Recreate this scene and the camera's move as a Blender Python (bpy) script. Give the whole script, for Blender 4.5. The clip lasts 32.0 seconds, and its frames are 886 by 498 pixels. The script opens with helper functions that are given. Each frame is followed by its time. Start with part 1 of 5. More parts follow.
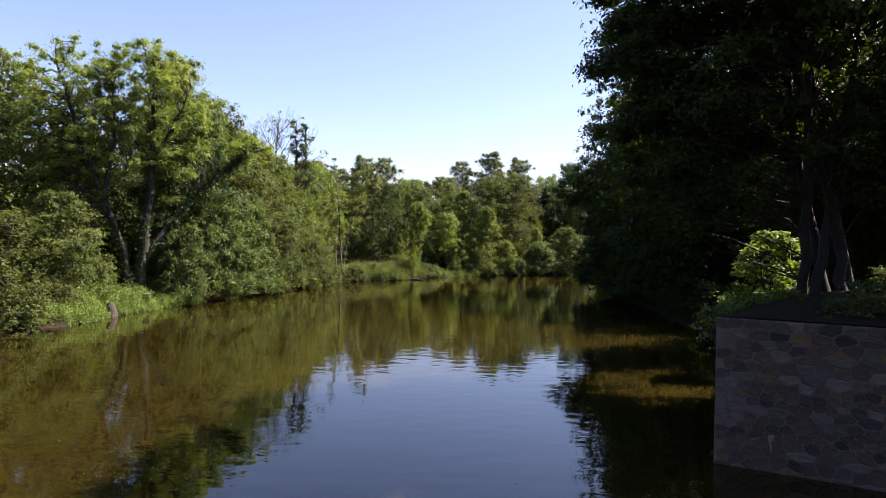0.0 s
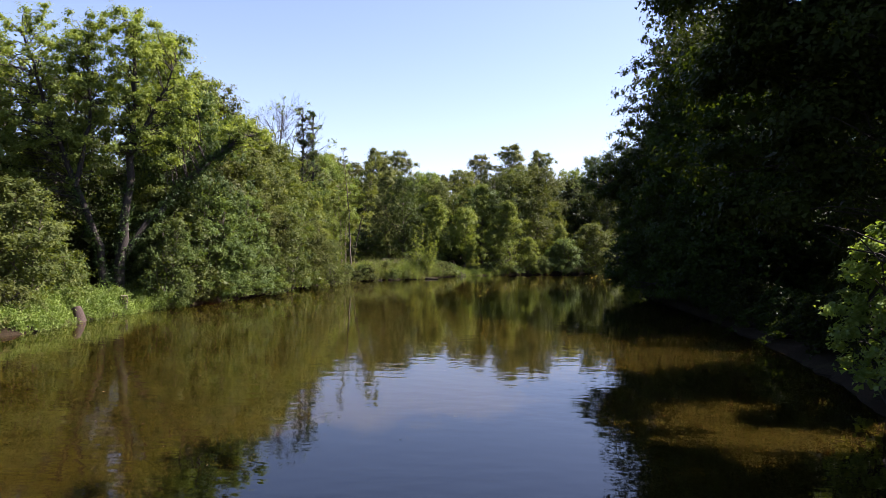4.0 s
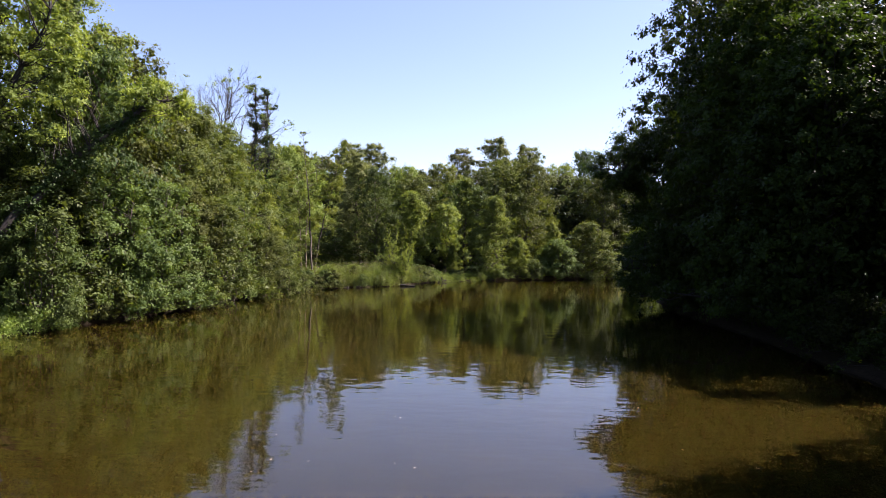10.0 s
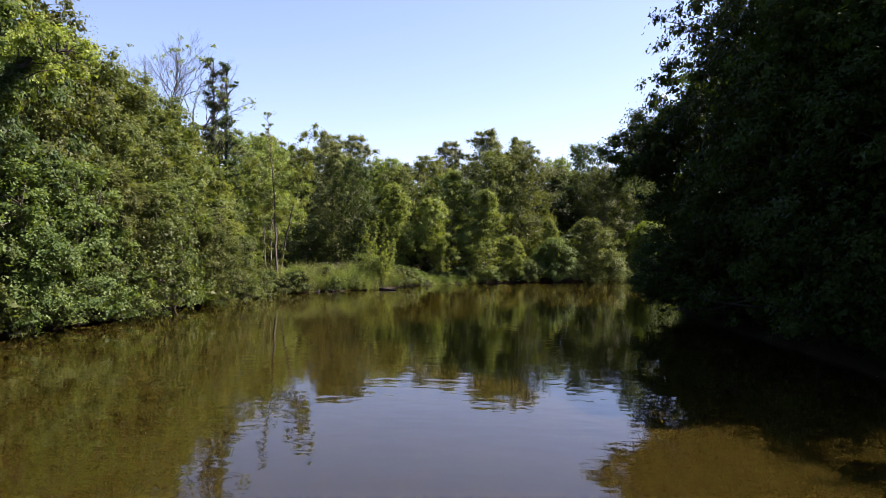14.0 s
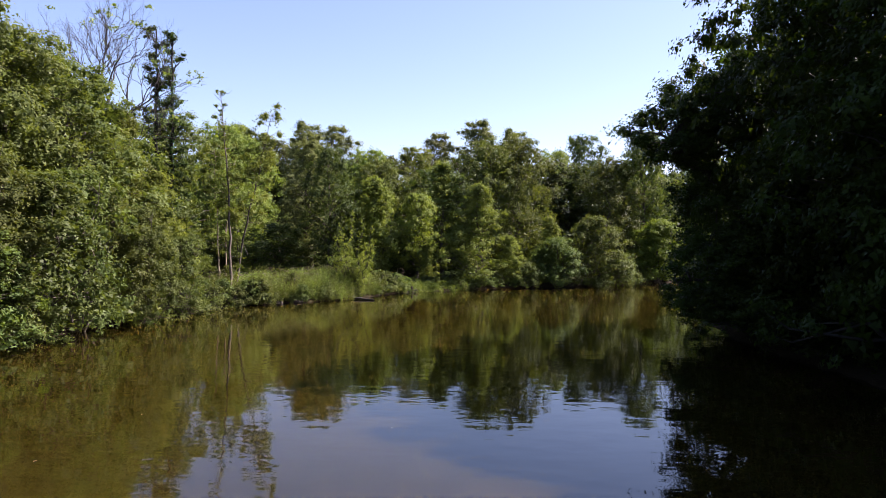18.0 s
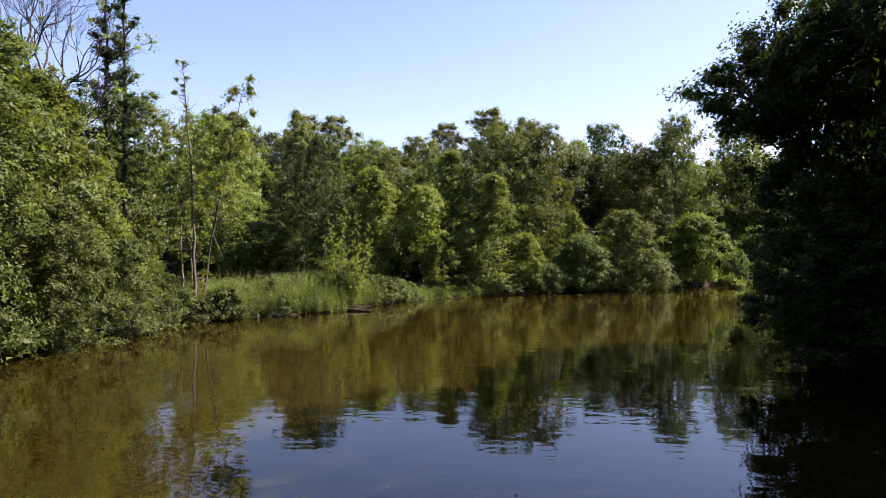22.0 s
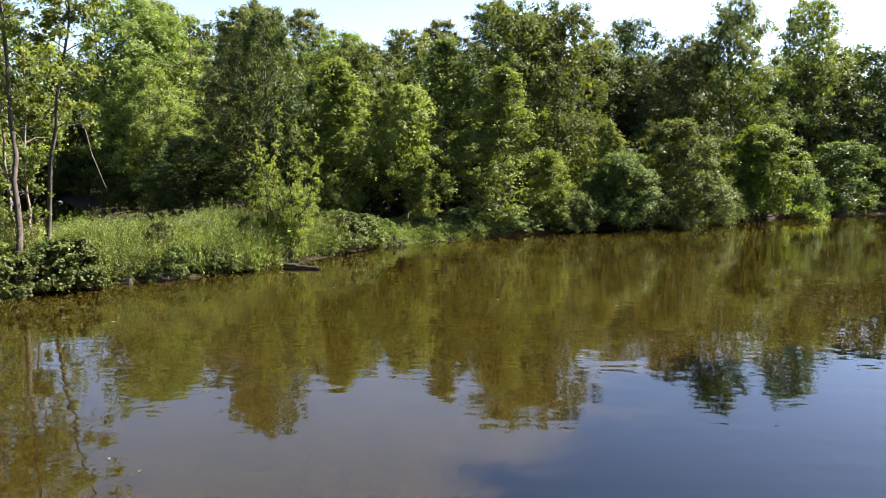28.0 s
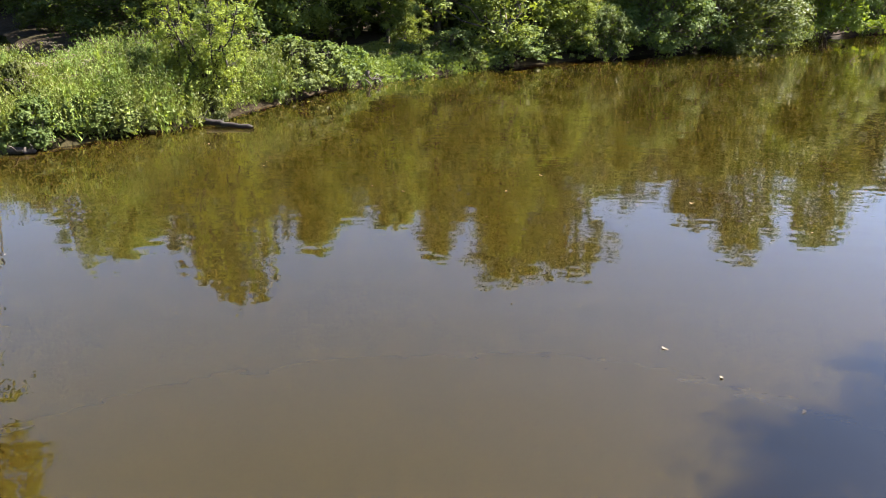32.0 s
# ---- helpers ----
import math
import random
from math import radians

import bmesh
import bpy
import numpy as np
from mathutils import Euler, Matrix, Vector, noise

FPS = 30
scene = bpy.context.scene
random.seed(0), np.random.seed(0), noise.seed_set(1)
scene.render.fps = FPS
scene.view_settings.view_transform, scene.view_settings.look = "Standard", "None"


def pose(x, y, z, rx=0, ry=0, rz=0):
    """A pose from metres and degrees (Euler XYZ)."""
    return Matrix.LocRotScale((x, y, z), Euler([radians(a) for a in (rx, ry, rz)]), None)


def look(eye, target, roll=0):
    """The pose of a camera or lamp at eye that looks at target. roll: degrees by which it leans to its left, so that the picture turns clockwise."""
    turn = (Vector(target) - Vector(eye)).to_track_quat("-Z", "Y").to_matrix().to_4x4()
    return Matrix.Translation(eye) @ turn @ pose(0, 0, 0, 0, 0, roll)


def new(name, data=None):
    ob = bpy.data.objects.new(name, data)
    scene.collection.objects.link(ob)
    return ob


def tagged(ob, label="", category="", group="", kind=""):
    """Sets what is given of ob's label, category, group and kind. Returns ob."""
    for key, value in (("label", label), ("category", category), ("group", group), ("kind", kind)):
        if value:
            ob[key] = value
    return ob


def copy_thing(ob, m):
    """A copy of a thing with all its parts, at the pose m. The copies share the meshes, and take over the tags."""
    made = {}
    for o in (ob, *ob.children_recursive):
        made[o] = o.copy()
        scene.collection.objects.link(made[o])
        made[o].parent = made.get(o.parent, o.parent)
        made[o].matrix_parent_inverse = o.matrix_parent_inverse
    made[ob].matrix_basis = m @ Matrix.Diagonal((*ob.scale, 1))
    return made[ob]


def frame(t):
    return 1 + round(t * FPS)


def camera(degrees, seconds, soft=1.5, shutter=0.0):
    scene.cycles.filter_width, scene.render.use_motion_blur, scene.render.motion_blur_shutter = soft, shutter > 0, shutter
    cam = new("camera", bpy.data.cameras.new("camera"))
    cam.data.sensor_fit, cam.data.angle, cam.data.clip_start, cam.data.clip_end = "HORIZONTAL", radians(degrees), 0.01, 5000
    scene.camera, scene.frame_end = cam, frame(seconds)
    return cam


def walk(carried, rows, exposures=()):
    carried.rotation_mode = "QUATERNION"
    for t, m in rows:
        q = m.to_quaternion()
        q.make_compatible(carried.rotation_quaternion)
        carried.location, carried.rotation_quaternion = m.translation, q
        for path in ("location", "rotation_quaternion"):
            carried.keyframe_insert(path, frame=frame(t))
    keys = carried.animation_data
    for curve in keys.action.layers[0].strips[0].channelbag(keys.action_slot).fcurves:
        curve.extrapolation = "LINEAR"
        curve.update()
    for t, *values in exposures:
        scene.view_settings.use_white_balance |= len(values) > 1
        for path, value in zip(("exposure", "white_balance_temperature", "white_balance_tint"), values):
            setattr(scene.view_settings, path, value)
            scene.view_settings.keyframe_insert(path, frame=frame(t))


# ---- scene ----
cam = camera(66.44, 32.0, soft=0.7)
PATH = [
    (0, (2.79, 1.82, 5.70), (2.19, 11.80, 5.56), 0.85),
    (0.5, (2.82, 2.52, 5.70), (2.22, 12.50, 5.56), 0.86),
    (1, (2.83, 3.27, 5.69), (1.96, 13.23, 5.54), 0.87),
    (1.5, (2.81, 4.07, 5.67), (1.85, 14.02, 5.51), 0.88),
    (2, (2.74, 4.92, 5.64), (1.79, 14.87, 5.47), 0.90),
    (2.5, (2.65, 5.81, 5.61), (1.71, 15.77, 5.44), 0.91),
    (3, (2.55, 6.73, 5.57), (1.67, 16.69, 5.40), 0.91),
    (3.5, (2.46, 7.67, 5.55), (1.60, 17.63, 5.37), 0.93),
    (5.5, (2.20, 11.59, 5.47), (1.35, 21.55, 5.30), 0.93),
    (6, (2.12, 12.62, 5.48), (1.28, 22.58, 5.32), 0.87),
    (6.5, (2.04, 13.66, 5.49), (1.21, 23.62, 5.33), 0.76),
    (7, (1.96, 14.71, 5.50), (1.21, 24.68, 5.34), 0.66),
    (7.5, (1.87, 15.76, 5.49), (1.22, 25.74, 5.34), 0.62),
    (8, (1.78, 16.80, 5.46), (1.15, 26.78, 5.31), 0.67),
    (8.5, (1.71, 17.84, 5.42), (1.07, 27.82, 5.27), 0.76),
    (9, (1.65, 18.88, 5.37), (1.02, 28.85, 5.22), 0.85),
    (9.5, (1.60, 19.92, 5.32), (1.02, 29.90, 5.17), 0.91),
    (10, (1.57, 20.97, 5.26), (1.01, 30.95, 5.12), 0.94),
    (10.5, (1.54, 22.04, 5.21), (0.99, 32.02, 5.07), 0.96),
    (11, (1.51, 23.13, 5.16), (1.00, 33.11, 5.02), 0.99),
    (11.5, (1.49, 24.24, 5.11), (1.05, 34.23, 4.98), 1.04),
    (12, (1.48, 25.37, 5.06), (1.06, 35.36, 4.93), 1.09),
    (12.5, (1.46, 26.52, 5.02), (1.04, 36.51, 4.89), 1.13),
    (13, (1.44, 27.68, 4.99), (1.02, 37.67, 4.86), 1.14),
    (13.5, (1.41, 28.85, 4.96), (1.02, 38.85, 4.84), 1.11),
    (14, (1.37, 30.04, 4.95), (0.98, 40.03, 4.82), 1.04),
    (14.5, (1.34, 31.23, 4.96), (0.96, 41.23, 4.83), 0.95),
    (16.5, (1.33, 35.96, 5.19), (1.04, 45.95, 5.04), 0.77),
    (17, (1.35, 37.17, 5.22), (1.09, 47.16, 5.06), 0.87),
    (17.5, (1.35, 38.38, 5.23), (1.10, 48.38, 5.08), 0.92),
    (18, (1.34, 39.60, 5.25), (1.09, 49.59, 5.09), 0.94),
    (18.5, (1.31, 40.81, 5.26), (1.05, 50.80, 5.09), 0.91),
    (19, (1.28, 41.99, 5.26), (0.92, 51.98, 5.09), 0.85),
    (19.5, (1.23, 43.14, 5.26), (0.88, 53.14, 5.10), 0.76),
    (20, (1.18, 44.28, 5.26), (0.83, 54.28, 5.09), 0.68),
    (20.5, (1.13, 45.42, 5.25), (0.77, 55.41, 5.08), 0.60),
    (21, (1.09, 46.56, 5.24), (0.72, 56.55, 5.07), 0.51),
    (21.5, (1.05, 47.70, 5.24), (0.69, 57.70, 5.06), 0.45),
    (22, (1.03, 48.85, 5.24), (0.66, 58.85, 5.06), 0.42),
    (22.5, (1.02, 50.02, 5.24), (0.65, 60.01, 5.06), 0.43),
    (23, (1.02, 51.19, 5.25), (0.65, 61.19, 5.07), 0.48),
    (23.5, (1.04, 52.39, 5.25), (0.66, 62.38, 5.07), 0.52),
    (24, (1.06, 53.60, 5.25), (0.69, 63.59, 5.05), 0.54),
    (24.5, (1.08, 54.84, 5.24), (0.71, 64.83, 4.92), 0.56),
    (25, (1.07, 56.13, 5.22), (0.72, 66.10, 4.56), 0.57),
    (25.5, (1.03, 57.46, 5.20), (0.68, 67.40, 4.18), 0.58),
    (27.5, (0.95, 63.74, 4.89), (0.61, 73.66, 3.68), 0.36),
    (28, (0.94, 65.50, 4.88), (0.60, 75.41, 3.59), 0.27),
    (28.5, (0.94, 67.29, 4.89), (0.61, 77.16, 3.34), 0.19),
    (29, (0.99, 69.08, 4.89), (0.64, 78.88, 2.95), 0.08),
    (29.5, (1.07, 70.78, 4.89), (0.71, 80.51, 2.61), -0.06),
    (30, (1.16, 72.23, 4.89), (0.75, 81.86, 2.24), -0.22),
    (30.5, (1.21, 73.25, 4.88), (0.80, 82.79, 1.90), -0.34),
    (31, (1.21, 73.84, 4.87), (0.84, 83.26, 1.52), -0.37),
    (31.5, (1.18, 74.09, 4.84), (0.84, 83.37, 1.15), -0.31),
    (32, (1.14, 74.14, 4.82), (0.82, 83.36, 0.95), -0.18),
]
walk(cam, [(t, look(eye, target, roll)) for t, eye, target, roll in PATH], exposures=[(0, 2.05, 6500, 30.5), (6, 2.03, 6500, 32), (24, 2.02, 6500, 32), (25, 2.12, 6500, 32), (28, 2.54, 6500, 21.5), (30, 3.06, 6500, 21), (32, 2.93, 6500, 20)])

# ---- light ----
SUN_EL, SUN_AZ = radians(50), radians(69)   # azimuth clockwise from +y
world = bpy.data.worlds.new("sky")
scene.world = world
world.use_nodes = True
wn, wl = world.node_tree.nodes, world.node_tree.links
sky = wn.new("ShaderNodeTexSky")
sky.sky_type, sky.sun_disc = "NISHITA", False
sky.sun_elevation, sky.sun_rotation = SUN_EL, SUN_AZ
sky.air_density, sky.dust_density, sky.ozone_density = 1.0, 0.8, 2.6
wl.new(sky.outputs[0], wn["Background"].inputs[0])
wn["Background"].inputs[1].default_value = 0.060
sun = new("sun", bpy.data.lights.new("sun", "SUN"))
sun.data.energy, sun.data.angle, sun.data.color = 5.0, radians(0.53), (1.0, 0.95, 0.86)
d = Vector((math.sin(SUN_AZ) * math.cos(SUN_EL), math.cos(SUN_AZ) * math.cos(SUN_EL), math.sin(SUN_EL)))
sun.matrix_world = look(d * 100, (0, 0, 0))


# ---- materials ----
def material(name):
    m = bpy.data.materials.new(name)
    m.use_nodes = True
    nt = m.node_tree
    return m, nt.nodes, nt.links, nt.nodes["Principled BSDF"]


def noise_tex(nodes, links, scale, detail=4, rough=0.55, coord="Object"):
    tc, tex = nodes.new("ShaderNodeTexCoord"), nodes.new("ShaderNodeTexNoise")
    tex.inputs["Scale"].default_value, tex.inputs["Detail"].default_value = scale, detail
    tex.inputs["Roughness"].default_value = rough
    links.new(tc.outputs[coord], tex.inputs["Vector"])
    return tex


def ramp(nodes, links, fac, stops):
    r = nodes.new("ShaderNodeValToRGB")
    while len(r.color_ramp.elements) < len(stops):
        r.color_ramp.elements.new(0.5)
    for e, (p, c) in zip(r.color_ramp.elements, stops):
        e.position, e.color = p, (*c, 1)
    links.new(fac, r.inputs[0])
    return r


def blend(nodes, links, fac, a, b, kind="MIX"):
    m = nodes.new("ShaderNodeMix")
    m.data_type, m.blend_type = "RGBA", kind
    for sock, v in ((m.inputs[0], fac), (m.inputs[6], a), (m.inputs[7], b)):
        if isinstance(v, bpy.types.NodeSocket):
            links.new(v, sock)
        else:
            sock.default_value = v if isinstance(v, float) else (*v, 1)
    return m.outputs[2]


def bump(nodes, links, height, shader, strength, distance):
    b = nodes.new("ShaderNodeBump")
    b.inputs["Strength"].default_value, b.inputs["Distance"].default_value = strength, distance
    links.new(height, b.inputs["Height"])
    links.new(b.outputs[0], shader.inputs["Normal"])


def leaf_material(name, dark, mid, light, through_col, share=0.38, gloss=0.06):
    """Leaves: three greens by leaf, by clump and by plant, with light shining through the blade."""
    m, n, l, p = material(name)
    geo, info = n.new("ShaderNodeNewGeometry"), n.new("ShaderNodeObjectInfo")
    one = ramp(n, l, geo.outputs["Random Per Island"], [(0.0, [d * 0.45 + m2 * 0.55 for d, m2 in zip(dark, mid)]), (0.25, mid), (0.8, mid), (1.0, [d * 0.55 + m2 * 0.45 for d, m2 in zip(light, mid)])])
    clump = noise_tex(n, l, 0.7, 2)
    tone = ramp(n, l, clump.outputs[0], [(0.32, (0.55, 0.60, 0.58)), (0.68, (1.35, 1.30, 1.25))])
    c = blend(n, l, 1.0, one.outputs[0], tone.outputs[0], "MULTIPLY")
    hsv = n.new("ShaderNodeHueSaturation")
    for src, lo, hi, sock in ((info.outputs["Random"], 0.478, 0.520, "Hue"), (info.outputs["Random"], 0.72, 1.22, "Value")):
        mr = n.new("ShaderNodeMapRange")
        mr.inputs[3].default_value, mr.inputs[4].default_value = lo, hi
        l.new(src, mr.inputs[0])
        l.new(mr.outputs[0], hsv.inputs[sock])
    l.new(c, hsv.inputs["Color"])
    l.new(hsv.outputs[0], p.inputs["Base Color"])
    p.inputs["Roughness"].default_value, p.inputs["Specular IOR Level"].default_value = 0.46, gloss
    tr, mix, out = n.new("ShaderNodeBsdfTranslucent"), n.new("ShaderNodeMixShader"), n["Material Output"]
    l.new(blend(n, l, 1.0, hsv.outputs[0], through_col, "MULTIPLY"), tr.inputs[0])
    mix.inputs[0].default_value = share
    l.new(p.outputs[0], mix.inputs[1])
    l.new(tr.outputs[0], mix.inputs[2])
    l.new(mix.outputs[0], out.inputs[0])
    return m


LEAF_MID = leaf_material("leaf_mid", (0.042, 0.062, 0.023), (0.082, 0.111, 0.035), (0.143, 0.166, 0.056), (1.45, 1.42, 0.42))
LEAF_BRIGHT = leaf_material("leaf_bright", (0.072, 0.103, 0.032), (0.126, 0.170, 0.046), (0.202, 0.232, 0.078), (1.45, 1.42, 0.42))
# deep green of oaks, lowered also for shaded gaps between the trees
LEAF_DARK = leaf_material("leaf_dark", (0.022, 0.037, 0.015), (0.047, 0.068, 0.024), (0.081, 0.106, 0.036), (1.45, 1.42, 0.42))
LEAF_HAZEL = leaf_material("leaf_hazel", (0.036, 0.056, 0.020), (0.071, 0.101, 0.031), (0.124, 0.150, 0.050), (1.45, 1.42, 0.42))
# shade of the right bank is put into this near-black green
LEAF_SHADED = leaf_material("leaf_shaded", (0.016, 0.023, 0.006), (0.024, 0.036, 0.008), (0.037, 0.051, 0.012), (1.900, 2.100, 0.450), 0.34)
LEAF_GREY = leaf_material("leaf_grey", (0.076, 0.091, 0.036), (0.120, 0.137, 0.053), (0.167, 0.179, 0.075), (1.2, 1.25, 0.6))
LEAF_YELLOW = leaf_material("leaf_yellow", (0.076, 0.108, 0.018), (0.105, 0.144, 0.028), (0.144, 0.187, 0.041), (1.300, 1.350, 0.400))
LEAF_FRESH = leaf_material("leaf_fresh", (0.092, 0.131, 0.034), (0.143, 0.190, 0.047), (0.214, 0.256, 0.078), (1.450, 1.420, 0.420), 0.42)
LEAF_YOUNG = leaf_material("leaf_young", (0.120, 0.172, 0.040), (0.180, 0.245, 0.056), (0.262, 0.318, 0.088), (1.450, 1.420, 0.420), 0.42)
LEAF_IVY = leaf_material("leaf_ivy", (0.021, 0.043, 0.015), (0.036, 0.067, 0.022), (0.062, 0.097, 0.032), (1.6, 1.9, 0.7), 0.25, 0.1)
HERB = leaf_material("herb", (0.063, 0.089, 0.021), (0.107, 0.147, 0.033), (0.192, 0.210, 0.081), (1.350, 1.400, 0.450), 0.3, 0.15)

BLOSSOM = leaf_material("blossom", (0.10, 0.09, 0.06), (0.16, 0.145, 0.105), (0.21, 0.19, 0.15), (1.0, 0.95, 0.8))


def bark_material(name, a, b, scale=9.0):
    m, n, l, p = material(name)
    big, fine = noise_tex(n, l, scale * 0.25, 3), noise_tex(n, l, scale * 3, 6, 0.7)
    c = ramp(n, l, big.outputs[0], [(0.3, a), (0.7, b)])
    f = ramp(n, l, fine.outputs[0], [(0.3, (0.55, 0.55, 0.55)), (0.7, (1.2, 1.2, 1.15))])
    l.new(blend(n, l, 1.0, c.outputs[0], f.outputs[0], "MULTIPLY"), p.inputs["Base Color"])
    p.inputs["Roughness"].default_value = 0.9
    bump(n, l, fine.outputs[0], p, 0.8, 0.03)
    return m


BARK = bark_material("bark", (0.042, 0.034, 0.025), (0.085, 0.070, 0.052))
BARK_PALE = bark_material("bark_pale", (0.12, 0.096, 0.068), (0.21, 0.172, 0.125))
# dark bark, lowered further to hold the shade of crowns on stems
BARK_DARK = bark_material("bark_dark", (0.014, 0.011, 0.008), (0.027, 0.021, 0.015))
STUMPWOOD = bark_material("stump_wood", (0.024, 0.014, 0.009), (0.052, 0.033, 0.023))
DEADWOOD = bark_material("deadwood", (0.034, 0.028, 0.022), (0.075, 0.062, 0.05))


def ground_material():
    m, n, l, p = material("earth_and_litter")
    big, fine = noise_tex(n, l, 0.35, 4), noise_tex(n, l, 7, 6, 0.7)
    c = ramp(n, l, big.outputs[0], [(0.35, (0.022, 0.016, 0.010)), (0.6, (0.026, 0.020, 0.011)), (0.8, (0.040, 0.044, 0.014))])
    f = ramp(n, l, fine.outputs[0], [(0.3, (0.5, 0.5, 0.5)), (0.72, (1.3, 1.3, 1.2))])
    l.new(blend(n, l, 1.0, c.outputs[0], f.outputs[0], "MULTIPLY"), p.inputs["Base Color"])
    p.inputs["Roughness"].default_value, p.inputs["Specular IOR Level"].default_value = 0.95, 0.08
    bump(n, l, fine.outputs[0], p, 0.9, 0.06)
    return m


def water_material():
    m, n, l, p = material("pond_water")
    drift = noise_tex(n, l, 0.05, 3)
    c = ramp(n, l, drift.outputs[0], [(0.3, (0.0136, 0.0100, 0.0014)), (0.7, (0.0158, 0.0118, 0.0019))])
    l.new(c.outputs[0], p.inputs["Base Color"])
    p.inputs["Roughness"].default_value, p.inputs["IOR"].default_value = 0.012, 1.45
    p.subsurface_method = "BURLEY"
    p.inputs["Subsurface Weight"].default_value, p.inputs["Subsurface Scale"].default_value = 1.0, 0.5
    p.inputs["Subsurface Radius"].default_value = (1.0, 0.9, 0.7)
    tc, mp = n.new("ShaderNodeTexCoord"), n.new("ShaderNodeMapping")
    mp.inputs["Scale"].default_value = (1.0, 1.6, 1.0)
    l.new(tc.outputs["Object"], mp.inputs[0])
    small, swell, calm = (n.new("ShaderNodeTexNoise") for _ in range(3))
    for tex, s, dt in ((small, 5.0, 3), (swell, 0.9, 2), (calm, 0.11, 2)):
        tex.inputs["Scale"].default_value, tex.inputs["Detail"].default_value = s, dt
        l.new(mp.outputs[0], tex.inputs["Vector"])
    patch = ramp(n, l, calm.outputs[0], [(0.42, (0.1, 0.1, 0.1)), (0.62, (1, 1, 1))])
    mul = n.new("ShaderNodeMath"); mul.operation = "MULTIPLY"
    l.new(small.outputs[0], mul.inputs[0]); l.new(patch.outputs[0], mul.inputs[1])
    sc = n.new("ShaderNodeMath"); sc.operation = "MULTIPLY_ADD"; sc.inputs[1].default_value = 0.08
    l.new(mul.outputs[0], sc.inputs[0]); l.new(swell.outputs[0], sc.inputs[2])
    bump(n, l, sc.outputs[0], p, 1.0, 0.008)
    return m


EARTH, WATER = ground_material(), water_material()


def stone_material(name, stops, scale=3.0):
    m, n, l, p = material(name)
    info = n.new("ShaderNodeObjectInfo")
    c = ramp(n, l, info.outputs["Random"], stops)
    big, fine = noise_tex(n, l, scale, 4), noise_tex(n, l, scale * 9, 6, 0.7)
    a = ramp(n, l, big.outputs[0], [(0.3, (0.6, 0.6, 0.62)), (0.7, (1.25, 1.2, 1.15))])
    f = ramp(n, l, fine.outputs[0], [(0.3, (0.75, 0.75, 0.75)), (0.7, (1.15, 1.15, 1.15))])
    x = blend(n, l, 1.0, c.outputs[0], a.outputs[0], "MULTIPLY")
    l.new(blend(n, l, 1.0, x, f.outputs[0], "MULTIPLY"), p.inputs["Base Color"])
    p.inputs["Roughness"].default_value = 0.9
    bump(n, l, fine.outputs[0], p, 0.7, 0.02)
    return m


STONE = stone_material("rubble_stone", [(0.0, (0.018, 0.013, 0.010)), (0.2, (0.084, 0.046, 0.026)), (0.35, (0.044, 0.031, 0.024)), (0.5, (0.118, 0.068, 0.028)), (0.6, (0.030, 0.021, 0.017)),
                                        (0.75, (0.076, 0.055, 0.042)), (0.88, (0.052, 0.036, 0.028)), (1.0, (0.128, 0.096, 0.074))])
MORTAR = stone_material("lime_mortar", [(0.0, (0.100, 0.074, 0.060)), (1.0, (0.130, 0.098, 0.080))], 1.5)

PALESTONE = stone_material("pale_stone", [(0.0, (0.17, 0.155, 0.13)), (1.0, (0.24, 0.22, 0.19))])


# ---- builders ----
def part(name, mesh, mat, parent=None, label=""):
    if isinstance(mesh, bmesh.types.BMesh):
        bm, mesh = mesh, bpy.data.meshes.new(name)
        bm.to_mesh(mesh)
        bm.free()
    ob = new(name, mesh)
    if not mesh.materials:
        mesh.materials.append(mat)
    ob.parent = parent
    if label:
        ob["label"] = label
    return ob


def mesh_from(name, verts, faces, smooth=False):
    """A mesh of triangles or quads out of arrays."""
    me = bpy.data.meshes.new(name)
    me.vertices.add(len(verts))
    me.vertices.foreach_set("co", np.asarray(verts, np.float32).ravel())
    q = np.asarray(faces, np.int32)
    me.loops.add(q.size)
    me.loops.foreach_set("vertex_index", q.ravel())
    me.polygons.add(len(q))
    me.polygons.foreach_set("loop_start", np.arange(len(q), dtype=np.int32) * q.shape[1])
    if smooth:
        me.polygons.foreach_set("use_smooth", np.ones(len(q), bool))
    me.update(calc_edges=True)
    return me


def unit(v):
    return v / (np.linalg.norm(v, axis=-1, keepdims=True) + 1e-9)


def leaves(rng, centres, normals, size, aspect=0.75, droop=0.25, blade=3, rise=None):
    """Pointed blades: three corners each, or four with a fold along the midrib."""
    n = len(centres)
    normals = unit(normals)
    along = unit(np.cross(normals, unit(rng.normal(size=(n, 3)))))
    if rise is not None:
        up = rng.normal(size=(n, 3)) * 0.6 + [0, 0, rise]
        along = unit(up - normals * (up * normals).sum(1, keepdims=True))
    side = np.cross(normals, along)
    s = (np.broadcast_to(size, n) * rng.uniform(0.65, 1.35, n))[:, None]
    tip = centres + along * s * 0.55 - normals * s * droop * 0.5
    if blade == 3:
        a = centres - along * s * 0.4 + side * s * aspect * 0.5
        b = centres - along * s * 0.35 - side * s * aspect * 0.5
        return np.stack([a, b, tip], 1).reshape(-1, 3), np.arange(3 * n).reshape(-1, 3)
    base = centres - along * s * 0.5
    left = centres + side * s * aspect * 0.5 + normals * s * 0.10 - along * s * 0.06
    right = centres - side * s * aspect * 0.5 + normals * s * 0.10 - along * s * 0.06
    return np.stack([base, right, tip, left], 1).reshape(-1, 3), np.arange(4 * n).reshape(-1, 4)


